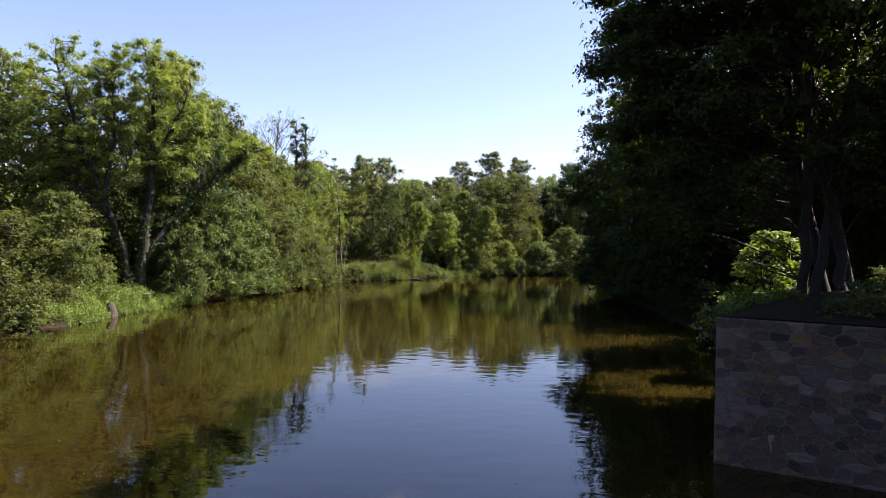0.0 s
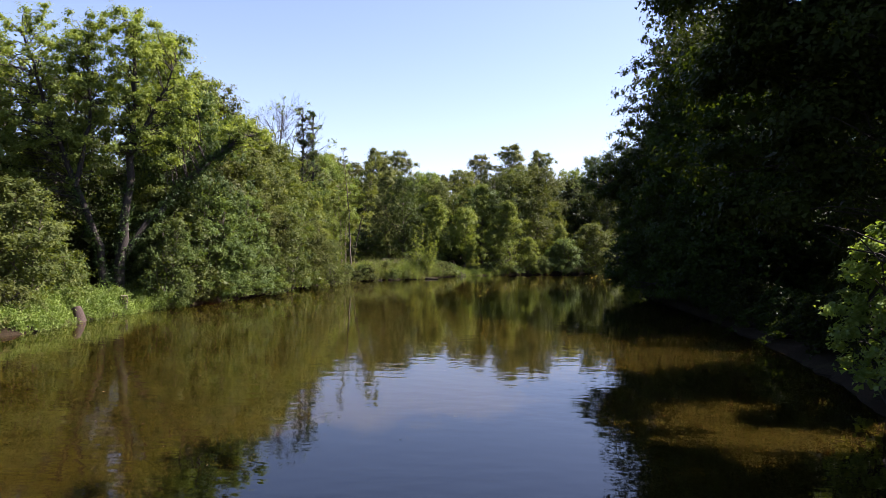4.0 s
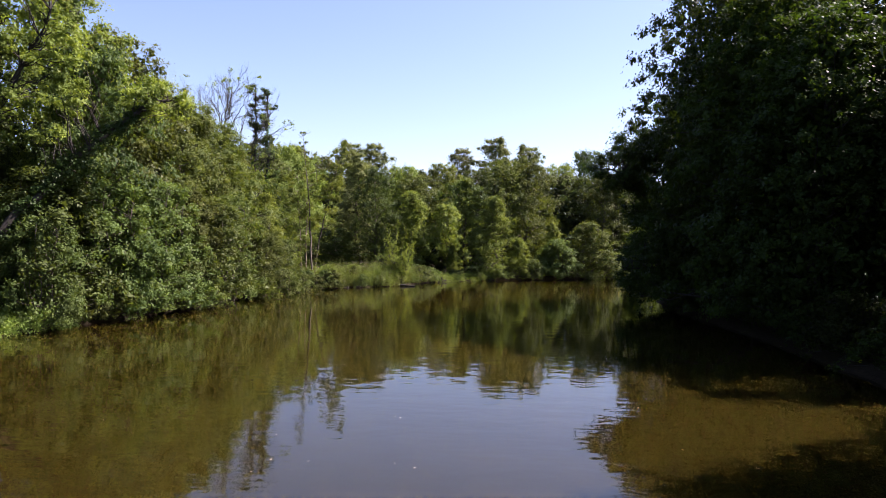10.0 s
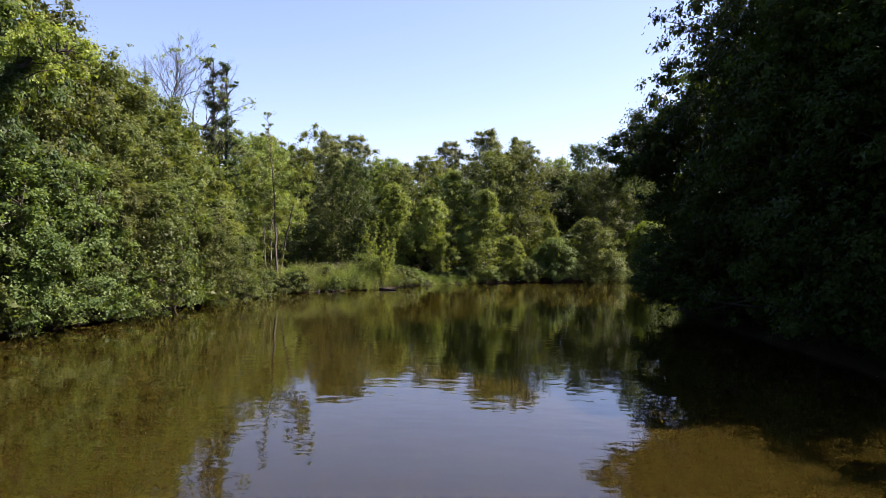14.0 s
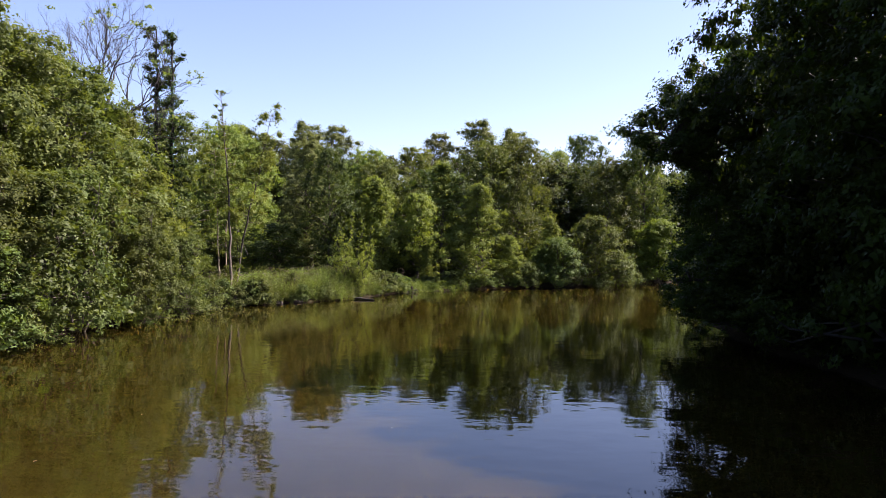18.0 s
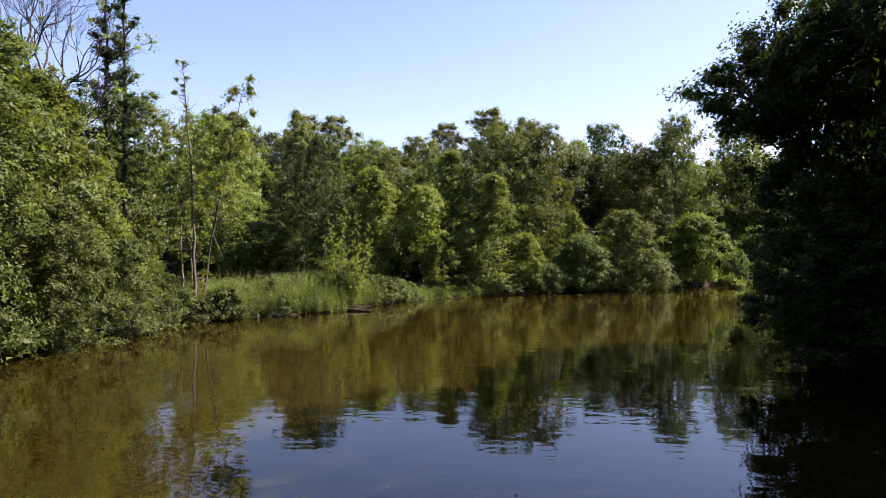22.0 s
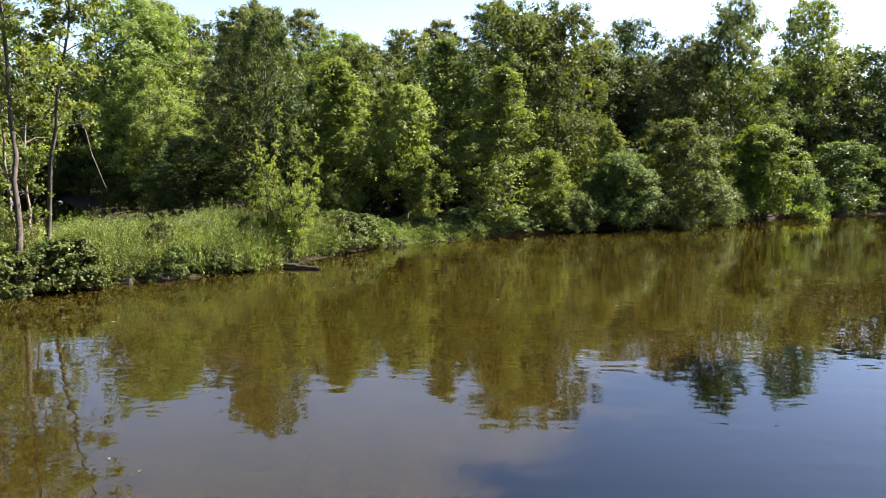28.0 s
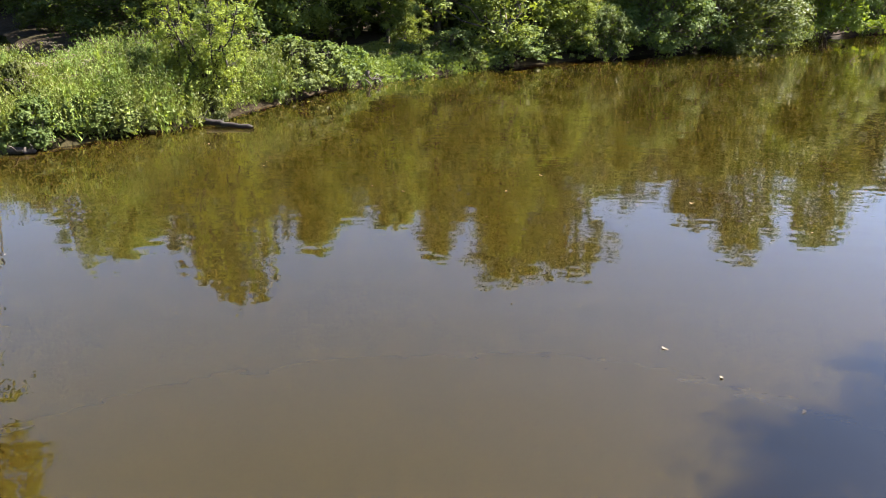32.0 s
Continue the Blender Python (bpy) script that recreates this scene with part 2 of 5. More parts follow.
def tubes(lines, sides=6):
    """Tapered tubes along lines of (points, radius at the foot, radius at the tip)."""
    vs, qs, off = [], [], 0
    ang = np.linspace(0, 2 * np.pi, sides, endpoint=False)
    for pts, r0, r1 in lines:
        pts = np.asarray(pts, float)
        tan = unit(np.gradient(pts, axis=0))
        ref = np.where(np.abs(tan[:, 2:3]) > 0.9, [[1.0, 0, 0]], [[0, 0, 1.0]])
        a = unit(np.cross(tan, ref))
        b = np.cross(tan, a)
        r = np.linspace(r0, r1, len(pts))[:, None, None]
        ring = pts[:, None] + r * (np.cos(ang)[None, :, None] * a[:, None] + np.sin(ang)[None, :, None] * b[:, None])
        vs.append(ring.reshape(-1, 3))
        k = np.arange(len(pts) - 1)[:, None] * sides + off
        j = np.arange(sides)[None]
        jn = (j + 1) % sides
        qs.append(np.stack([k + j, k + jn, k + jn + sides, k + j + sides], -1).reshape(-1, 4))
        off += len(pts) * sides
    return np.concatenate(vs), np.concatenate(qs)


def bent(rng, a, b, n=6, sag=0.06, rise=0.0):
    """A crooked line from a to b."""
    a, b = np.asarray(a, float), np.asarray(b, float)
    u = np.linspace(0, 1, n)[:, None]
    p = a + (b - a) * u
    wob = rng.normal(size=(n, 3)) * np.linalg.norm(b - a) * sag
    wob[0] = 0
    wob[-1] = 0
    p += wob
    p[:, 2:3] += rise * np.linalg.norm(b - a) * np.sin(u * np.pi)
    return p


def lobe_leaves(rng, lobes, size, flat=0.72, up=0.4, hang=0.0, blade=3, core=0.16, outward=0.0):
    """Leaves on the twigs of many sprays (x, y, z, radius, count), which reach out from the middle of the crown; a few fill each spray."""
    lobes = np.asarray(lobes, float)
    mid = np.average(lobes[:, :2], axis=0, weights=lobes[:, 3])
    reach = np.hypot(lobes[:, 0] - mid[0], lobes[:, 1] - mid[1]).max() + 1e-6
    tall = max(np.ptp(lobes[:, 2]) * 0.5, 1.0)
    waist = lobes[:, 2].min() + tall * 0.8
    cs, ns, ss = [], [], []
    for x, y, z, r, count in lobes:
        k, kc = int(count), int(count * core)
        side = np.array([(x - mid[0]) / reach, (y - mid[1]) / reach, 0.8 * (z - waist) / tall]) * (outward > 0)
        t = max(5, k // 6)
        out = np.array([x - mid[0], y - mid[1], 0.25 * reach]) / reach * outward
        way = unit(unit(rng.normal(size=(t, 3))) * [1, 1, flat] + out + [0, 0, up * 0.45])
        far = r * rng.uniform(0.5, 1.3, t)
        i, u = rng.integers(t, size=k), rng.random(k) ** 0.65
        p = way[i] * (u * far[i])[:, None]
        p[:, 2] -= (0.22 + hang) * (u * far[i]) ** 2 / r
        p += rng.normal(size=(k, 3)) * min(size * 0.6, r * 0.2)
        cs.append(p + [x, y, z])
        ns.append(side * 0.5 + way[i] * 0.5 + [0, 0, 0.5] + rng.normal(size=(k, 3)) * 0.42)
        ss.append(np.full(k, size))
        w = unit(rng.normal(size=(kc, 3)))
        cs.append(w * r * rng.uniform(0.1, 0.6, kc)[:, None] * [1, 1, flat] + [x, y, z])
        ns.append(w)
        ss.append(np.full(kc, min(size * 1.7, r * 0.6)))
    return leaves(rng, np.concatenate(cs), np.concatenate(ns), np.concatenate(ss), blade=blade)


def profile(kind, u):
    """The crown's half width at the height u of its own height, 0 to 1."""
    if kind == "round":
        return np.sqrt(np.clip(1 - (2 * u - 0.9) ** 2 / 1.25, 0.02, 1))
    if kind == "cone":
        return np.clip((1 - u) ** 0.75 * 1.0 + 0.06, 0, 1) * np.clip(0.55 + u * 4, 0, 1)
    if kind == "tall":
        return 0.14 + 0.86 * np.sin(np.clip(u * 0.84 + 0.14, 0, 1) * np.pi) ** 0.75
    if kind == "dome":
        return np.sqrt(np.clip(1 - u ** 2.2, 0.03, 1))
    return np.ones_like(u)


def plant(name, seed, height, radius, kind, clear, n_lobes, per, size, leaf, bark, lobe=0.26, lean=(0, 0), stems=1, ragged=0.35,
          flat=0.72, trunk_r=None, hang=0.0, limbs=True, blade=3, inner=0.22, fill=900):
    """A tree or bush as a thing at the origin: stem (with limbs) and crown."""
    rng = np.random.default_rng(seed)
    root = new(name)
    top = height * 0.93
    n_lobes, per, lobe, size, fill = int(n_lobes * 1.65), per * 0.68, lobe * 0.76, size * 1.06, int(fill * 3.0)
    u = rng.random(n_lobes) ** 0.74
    ang = rng.random(n_lobes) * 2 * np.pi
    ph = rng.random(4) * 6.28
    rough = 1 + ragged * (np.sin(ang * 2 + ph[0] + u * 3) * 0.45 + np.sin(ang * 3 + ph[1] - u * 7) * 0.4 + rng.normal(size=n_lobes) * 0.3)
    rr = profile(kind, u) * radius * rough * np.sqrt(rng.uniform(inner, 1.0, n_lobes))
    lr = radius * lobe * rng.uniform(0.6, 1.25, n_lobes) * (1.10 - 0.3 * u ** 1.5)
    z = clear + (height - clear) * u
    z = np.minimum(z, height - lr * rng.uniform(0.5, 1.3, n_lobes))
    sway = (z / height)[:, None] ** 1.3 * np.array(lean)[None]
    lob = np.stack([rr * np.cos(ang) + sway[:, 0], rr * np.sin(ang) + sway[:, 1], z, lr, per * (lr / (radius * lobe)) ** 1.6], 1)
    tr = trunk_r or height * 0.014
    lines, axes = [], []
    for s in range(stems):
        a = s * 2 * np.pi / max(stems, 1) + ph[2]
        spread = 0 if stems == 1 else radius * 0.45
        end = np.array([np.cos(a) * spread + lean[0], np.sin(a) * spread + lean[1], top])
        foot = np.array([np.cos(a) * tr * 1.4 * (stems > 1), np.sin(a) * tr * 1.4 * (stems > 1), -0.5])
        p = bent(rng, foot, end, 9, 0.022)
        axes.append(p)
        lines.append((p, tr * (1.25 if stems == 1 else 0.8), tr * 0.12))
    if limbs:
        for x, y, zz, r, _ in lob[:: max(1, n_lobes // 75)]:
            p = axes[rng.integers(len(axes))]
            h = np.clip(zz - 0.35 * np.hypot(x - lean[0] * zz / height, y - lean[1] * zz / height) - 0.4, clear * 0.55, top * 0.9)
            k = np.interp(h, p[:, 2], np.arange(len(p)))
            i = int(min(k, len(p) - 2))
            a = p[i] + (p[i + 1] - p[i]) * (k - i)
            lines.append((bent(rng, a, (x, y, zz), 5, 0.05, 0.08), tr * 0.30 * (1 - h / height) + 0.02, 0.008))
    v, q = tubes(lines, 5)
    part("trunk", mesh_from("trunk", v, q, True), bark, root)
    v, q = lobe_leaves(rng, lob, size, flat, hang=hang, blade=blade, outward=0.7)
    fu, fa = rng.uniform(0.04, 0.92, fill), rng.random(fill) * 6.283
    fr = profile(kind, fu) * radius * 0.62 * np.sqrt(rng.random(fill))
    fz = clear + (height - clear) * fu
    fs = (fz / height)[:, None] ** 1.3 * np.array(lean)[None]
    fc = np.stack([fr * np.cos(fa) + fs[:, 0], fr * np.sin(fa) + fs[:, 1], fz], 1)
    fv, fq = leaves(rng, fc, rng.normal(size=(fill, 3)), 0.26 if radius < 3.9 else 0.38)
    if q.shape[1] == 3:
        v, q = np.concatenate([v, fv]), np.concatenate([q, fq + len(v)])
    part("crown", mesh_from("crown", v, q), leaf, root)
    return root


def put(src, x, y, z=0.0, turn=0.0, s=1.0, sz=None, tilt=0.0):
    """A copy of a plant at a place; the first use moves the plant itself."""
    m = pose(x, y, z, tilt, 0, turn) @ Matrix.Diagonal((s, s, sz or s, 1))
    if not src.get("placed"):
        src["placed"] = 1
        src.matrix_basis = m
        return src
    ob = copy_thing(src, m)
    return ob

# ---- pond, ground ----
SHORE = [(-27, -40), (-26, 10), (-24.8, 38), (-22.8, 42), (-23.2, 47), (-22.6, 54), (-21, 59), (-19.4, 68), (-18.8, 76), (-17, 84),
         (-15.4, 89), (-12.6, 91.8), (-8.4, 95), (-6.6, 98.5), (-4.6, 103), (-2.4, 105.3), (3.7, 110.3), (12, 115.3), (18, 119),
         (23, 123.5), (32, 128.5), (41, 132.5), (60, 140), (90, 146), (90, 92), (40, 88), (24, 88), (17.5, 83), (16.5, 76), (17.2, 60),
         (16.8, 46), (15.8, 36), (14.2, 28.5), (9.0, 20.2), (14, 18.0), (30, 11), (34, -40)]
CHANNEL = [(-19, 104), (-27, 106), (-39, 115), (-60, 134), (-64, 150), (-50, 149), (-38, 132), (-25, 115)]


def signed(poly, x, y):
    """Distance to a closed outline, negative inside."""
    p = np.array(poly, float)
    best, inside = np.full(x.shape, 1e9), np.zeros(x.shape, bool)
    for (ax, ay), (bx, by) in zip(p, np.roll(p, -1, 0)):
        dx, dy = bx - ax, by - ay
        t = np.clip(((x - ax) * dx + (y - ay) * dy) / (dx * dx + dy * dy), 0, 1)
        best = np.minimum(best, np.hypot(x - ax - t * dx, y - ay - t * dy))
        cross = ((ay > y) != (by > y)) & (x < (bx - ax) * (y - ay) / (by - ay + 1e-12) + ax)
        inside ^= cross
    return np.where(inside, -best, best)


def rolling(x, y):
    return 0.5 * np.sin(x * 0.31 + 1.3 * np.sin(y * 0.17)) + 0.5 * np.sin(y * 0.27 + 1.1 * np.sin(x * 0.23 + 2))


def land(x, y):
    """Height of the ground."""
    x, y = np.asarray(x, float), np.asarray(y, float)
    dd = np.minimum(signed(SHORE, x, y), signed(CHANNEL, x, y))
    dd = dd + 0.25 * np.sin(x * 2.1 + y * 1.3) * np.sin(y * 2.7 - x)
    out = 0.10 + 0.42 * (1 - np.exp(-np.maximum(dd, 0) / 0.8)) + 0.02 * np.clip(dd, 0, 60) + 0.12 * rolling(x, y) * np.clip(dd / 3, 0, 1)
    return np.where(dd > 0, out, np.maximum(-1.6, dd * 0.5))


def axis_steps(lo, hi, fine, step, reach):
    a = list(np.arange(lo, hi + 1e-6, fine))
    left, right, s = [lo], [hi], step
    while right[-1] < reach:
        s *= 1.45
        right.append(right[-1] + s)
        left.append(left[-1] - s)
    return np.array(left[:0:-1] + a + right[1:])


gx, gy = axis_steps(-48, 60, 0.8, 2.0, 3000), axis_steps(10, 150, 0.8, 2.0, 3000)
X, Y = np.meshgrid(gx, gy, indexing="ij")
Z = land(X, Y)
ii = np.arange(X.size).reshape(X.shape)
quads = np.stack([ii[:-1, :-1], ii[1:, :-1], ii[1:, 1:], ii[:-1, 1:]], -1).reshape(-1, 4)
ground = part("ground", mesh_from("ground", np.stack([X, Y, Z], -1).reshape(-1, 3), quads, True), EARTH)
tagged(ground, "dark woodland earth with grass along the pond banks", "ground", kind="structure")

bm = bmesh.new()
for x, y in ((-75, -45), (95, -45), (95, 165), (-75, 165)):
    bm.verts.new((x, y, 0))
bm.faces.new(bm.verts)
water = part("water", bm, WATER)
tagged(water, "calm brown pond water mirroring trees and sky", "water", kind="structure")


# ---- kinds of plant ----
def branching(rng, foot, way, length, radius, depth, lines, tips, spread=0.5, lift=0.25, n=3):
    """Forking wood: fills lines for tubes() and tips."""
    foot, way = np.asarray(foot, float), unit(np.asarray(way, float))
    end = foot + way * length
    p = bent(rng, foot, end, 5, 0.045)
    lines.append((p, radius, radius * 0.55))
    if depth == 0:
        tips.append(end)
        return
    for k in range(n):
        u = 1.0 if k == 0 else rng.uniform(0.5, 0.95)
        i = u * 4
        a = p[int(min(i, 3))] + (p[int(min(i, 3)) + 1] - p[int(min(i, 3))]) * (i - int(min(i, 3)))
        w = unit(way + rng.normal(size=3) * spread + [0, 0, lift])
        branching(rng, a, w, length * rng.uniform(0.55, 0.8), radius * 0.55, depth - 1, lines, tips, spread, lift, n)


def kind_of(ob, label, category, group=""):
    return tagged(ob, label, category, group)


ALDER = kind_of(plant("alder_tree", 1, 16, 4.7, "tall", 0.8, 95, 190, 0.165, LEAF_MID, BARK, lobe=0.31), "tall green alder with leafy sides on the pond bank", "tree", "alders round the pond")
ALDER2 = kind_of(plant("alder_tree", 2, 15, 3.8, "cone", 0.5, 95, 185, 0.165, LEAF_BRIGHT, BARK, ragged=0.7, flat=0.85, lobe=0.32), "pointed green alder with a ragged outline", "tree", "alders round the pond")
ASH = kind_of(plant("ash_tree", 3, 18, 5.2, "tall", 2.0, 95, 240, 0.17, LEAF_BRIGHT, BARK, ragged=0.5, stems=2, lobe=0.29), "light green ash with an airy crown", "tree", "ashes in the wood")
OAK = kind_of(plant("oak_tree", 4, 18, 6.0, "round", 1.5, 100, 140, 0.22, LEAF_DARK, BARK, ragged=0.25, lobe=0.28), "broad dark green oak with a domed crown", "tree", "oaks in the wood")
POPLAR = kind_of(plant("poplar_tree", 5, 24, 5.0, "tall", 2.0, 120, 230, 0.21, LEAF_GREY, BARK, ragged=0.5, lobe=0.27), "tall grey-green poplar with a loose crown", "tree", "poplars behind the pond")
CONE = kind_of(plant("hornbeam_tree", 6, 15, 4.3, "cone", 0.4, 130, 215, 0.17, LEAF_FRESH, BARK, ragged=0.6, flat=0.8, lobe=0.30), "fresh green hornbeam with tiered pointed crown", "tree", "hornbeams on the far bank")
BUSH = kind_of(plant("willow_bush", 7, 6.5, 3.8, "dome", 0.2, 85, 235, 0.135, LEAF_MID, BARK, ragged=0.3, stems=5, trunk_r=0.09, lobe=0.3), "rounded green willow bush at the water", "bush", "bushes along the bank")
BUSH2 = kind_of(plant("hazel_bush", 8, 5.0, 3.4, "dome", 0.1, 85, 98, 0.16, LEAF_HAZEL, BARK, ragged=0.4, stems=5, trunk_r=0.07, lobe=0.3, fill=420), "spreading green hazel bush over the water", "bush", "bushes along the bank")
BUSH_TALL = kind_of(plant("willow_bush", 27, 9.5, 3.6, "dome", 0.1, 110, 190, 0.14, LEAF_MID, BARK, ragged=0.4, stems=4, trunk_r=0.1, lobe=0.29), "tall green willow bush at the water", "bush", "bushes along the bank")
HAZEL_TALL = kind_of(plant("hazel_bush", 28, 8.0, 3.4, "dome", 0.1, 110, 110, 0.15, LEAF_HAZEL, BARK, ragged=0.45, stems=5, trunk_r=0.08, lobe=0.28, fill=520), "tall spreading hazel bush over the water", "bush", "bushes along the bank")
SCRUB = kind_of(plant("elder_bush", 9, 3.0, 2.4, "dome", 0.0, 38, 42, 0.18, LEAF_MID, BARK_DARK, ragged=0.5, stems=4, trunk_r=0.05, lobe=0.32, fill=120), "low dark green elder scrub on the bank", "bush", "low scrub")
ELDER = kind_of(plant("elder_bush", 29, 2.1, 1.25, "dome", 0.0, 50, 90, 0.115, LEAF_MID, BARK_DARK, ragged=0.6, stems=4, trunk_r=0.035, lobe=0.30, blade=4), "broad-leaved green elder at the water's edge", "bush", "low scrub")
MAPLE = kind_of(plant("maple_tree", 10, 19, 7.2, "round", 1.2, 400, 90, 0.175, LEAF_SHADED, BARK_DARK, fill=1800, ragged=0.18, lobe=0.145, flat=0.5), "tall shaded maple leaning over the pond", "tree", "maples on the shaded bank")
MAPLE2 = kind_of(plant("maple_tree", 11, 17, 6.4, "dome", 0.4, 360, 86, 0.17, LEAF_SHADED, BARK_DARK, fill=1500, ragged=0.25, lobe=0.14, flat=0.5), "shaded maple with branches down to the water", "tree", "maples on the shaded bank")
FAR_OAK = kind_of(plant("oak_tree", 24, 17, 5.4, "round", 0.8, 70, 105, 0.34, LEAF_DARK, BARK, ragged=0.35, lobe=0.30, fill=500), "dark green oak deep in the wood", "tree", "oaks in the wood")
# the hazel bush again, in leaves coloured dark for the canopy's shade
SHADED_BUSH = kind_of(plant("maple_bush", 26, 5.0, 3.2, "dome", 0.3, 85, 98, 0.15, LEAF_SHADED, BARK_DARK, ragged=0.4, stems=5, trunk_r=0.07, lobe=0.3, fill=420), "bush under taller trees, their shade put into its leaf colour", "bush", "bushes on the shaded bank")
GOLD = kind_of(plant("locust_tree", 12, 10, 3.2, "round", 2.0, 64, 200, 0.17, LEAF_FRESH, BARK, ragged=0.4, flat=0.5), "yellow-green locust among darker trees", "tree")
GOLDBUSH = kind_of(plant("maple_bush", 13, 8.3, 4.0, "dome", 0.55, 90, 200, 0.18, LEAF_YELLOW, BARK, ragged=0.4, flat=0.5, stems=4, trunk_r=0.1), "yellowish green field maple hanging over water", "bush")


def along(points, step):
    """Places along a line, a step apart, with the way on."""
    pts = np.array(points, float)
    seg = np.linalg.norm(np.diff(pts, axis=0), axis=1)
    s = np.concatenate([[0], np.cumsum(seg)])
    for u in np.arange(step / 2, s[-1], step):
        yield np.interp(u, s, pts[:, 0]), np.interp(u, s, pts[:, 1])


rnd = random.Random(5)


def plant_at(src, x, y, s=1.0, sz=None, turn=None, dz=-0.05, tilt=0.0):
    if sz and sz > 1.2 * s and src in (BUSH, BUSH2):
        src, sz = (BUSH_TALL, sz * 6.5 / 9.5) if src == BUSH else (HAZEL_TALL, sz * 5 / 8)
    return put(src, x, y, float(land(x, y)) + dz, rnd.uniform(0, 360) if turn is None else turn, s, sz, tilt)


# left bank: bushes at the water, trees behind
for src, x, y, s, sz in [
    (BUSH2, -27.0, 35, 1.1, 1.4), (BUSH2, -26.5, 41, 1.0, 1.5), (BUSH, -26.2, 46.5, 0.95, 1.25), (BUSH2, -29.0, 50, 1.0, 1.5), (BUSH2, -26.8, 51.4, 0.6, 0.7),
    (BUSH2, -23.6, 59, 1.1, 2.0), (BUSH, -22.5, 65, 1.05, 1.7), (BUSH, -20.9, 70, 1.0, 1.7), (BUSH2, -19.3, 72, 1.0, 1.85),
    (BUSH, -19.3, 77.5, 0.9, 1.4), (CONE, -18.9, 84.4, 0.6, 0.6), (BUSH2, -18.6, 87.5, 0.6, 0.8), (BUSH2, -20.5, 63, 0.75, 1.2),
    (BUSH2, -19.5, 67.6, 0.75, 1.25), (SCRUB, -21.5, 59.5, 0.9, 0.9),
    (SCRUB, -24.6, 44, 0.7, 0.6), (SCRUB, -25.2, 38.5, 0.9, 0.8), (BUSH2, -21.3, 61.5, 0.9, 1.9), (BUSH2, -20.3, 66, 0.9, 2.0),
    (BUSH, -19.7, 69, 0.85, 1.5), (BUSH2, -18.7, 74.6, 0.85, 2.0), (BUSH, -17.7, 79.5, 0.7, 1.3), (BUSH2, -16.8, 83.6, 0.6, 1.2), (BUSH2, -21.7, 57.2, 0.8, 0.95), (BUSH2, -22.0, 56.1, 0.6, 1.45), (SCRUB, -24.6, 41, 0.9, 0.9), (SCRUB, -24.4, 43.4, 0.8, 0.8), (BUSH2, -26.0, 43.8, 0.75, 0.8)]:
    plant_at(src, x, y, s, sz)
for x, y in along([(-21.2, 58.5), (-19.4, 68), (-18.8, 76), (-17.0, 84), (-15.6, 88)], 3.8):
    plant_at(SCRUB, x + rnd.uniform(-0.2, 0.4), y, rnd.uniform(0.6, 0.9), rnd.uniform(0.45, 0.7))
for src, x, y, s, sz in [
    (ALDER, -34, 40, 1.1, 1.1), (FAR_OAK, -38, 47, 1.0, 1.05), (ASH, -36, 55, 1.0, 1.12), (OAK, -32, 60, 0.9, 1.0), (ASH, -27, 64.5, 0.95, 1.12), (OAK, -23.4, 62.8, 0.8, 0.94), (ALDER, -24.2, 72.5, 0.9, 0.98),
    (ALDER, -25.5, 69, 1.0, 1.12), (ASH, -30, 72, 0.9, 1.0), (ALDER, -23.5, 76, 0.9, 0.92), (ALDER, -22.5, 81, 0.95, 0.86), (ALDER2, -22.5, 86.5, 0.9, 0.9), (ALDER, -26.5, 82, 1.0, 1.0),
    (ALDER, -27, 93, 0.9, 0.85), (ALDER, -24.5, 99, 0.85, 0.9), (FAR_OAK, -34, 82, 0.9, 0.8), (FAR_OAK, -36, 92, 0.9, 0.85), (ASH, -34, 101, 0.85, 0.85),
    (FAR_OAK, -44, 62, 1.0, 1.05), (FAR_OAK, -42, 74, 1.0, 0.95), (ALDER, -43, 36, 1.1, 1.2), (FAR_OAK, -36, 28, 1.0, 1.0), (ALDER, -33, 18, 1.1, 1.1), (FAR_OAK, -38, 6, 1.0, 1.0)]:
    plant_at(src, x, y, s, sz)
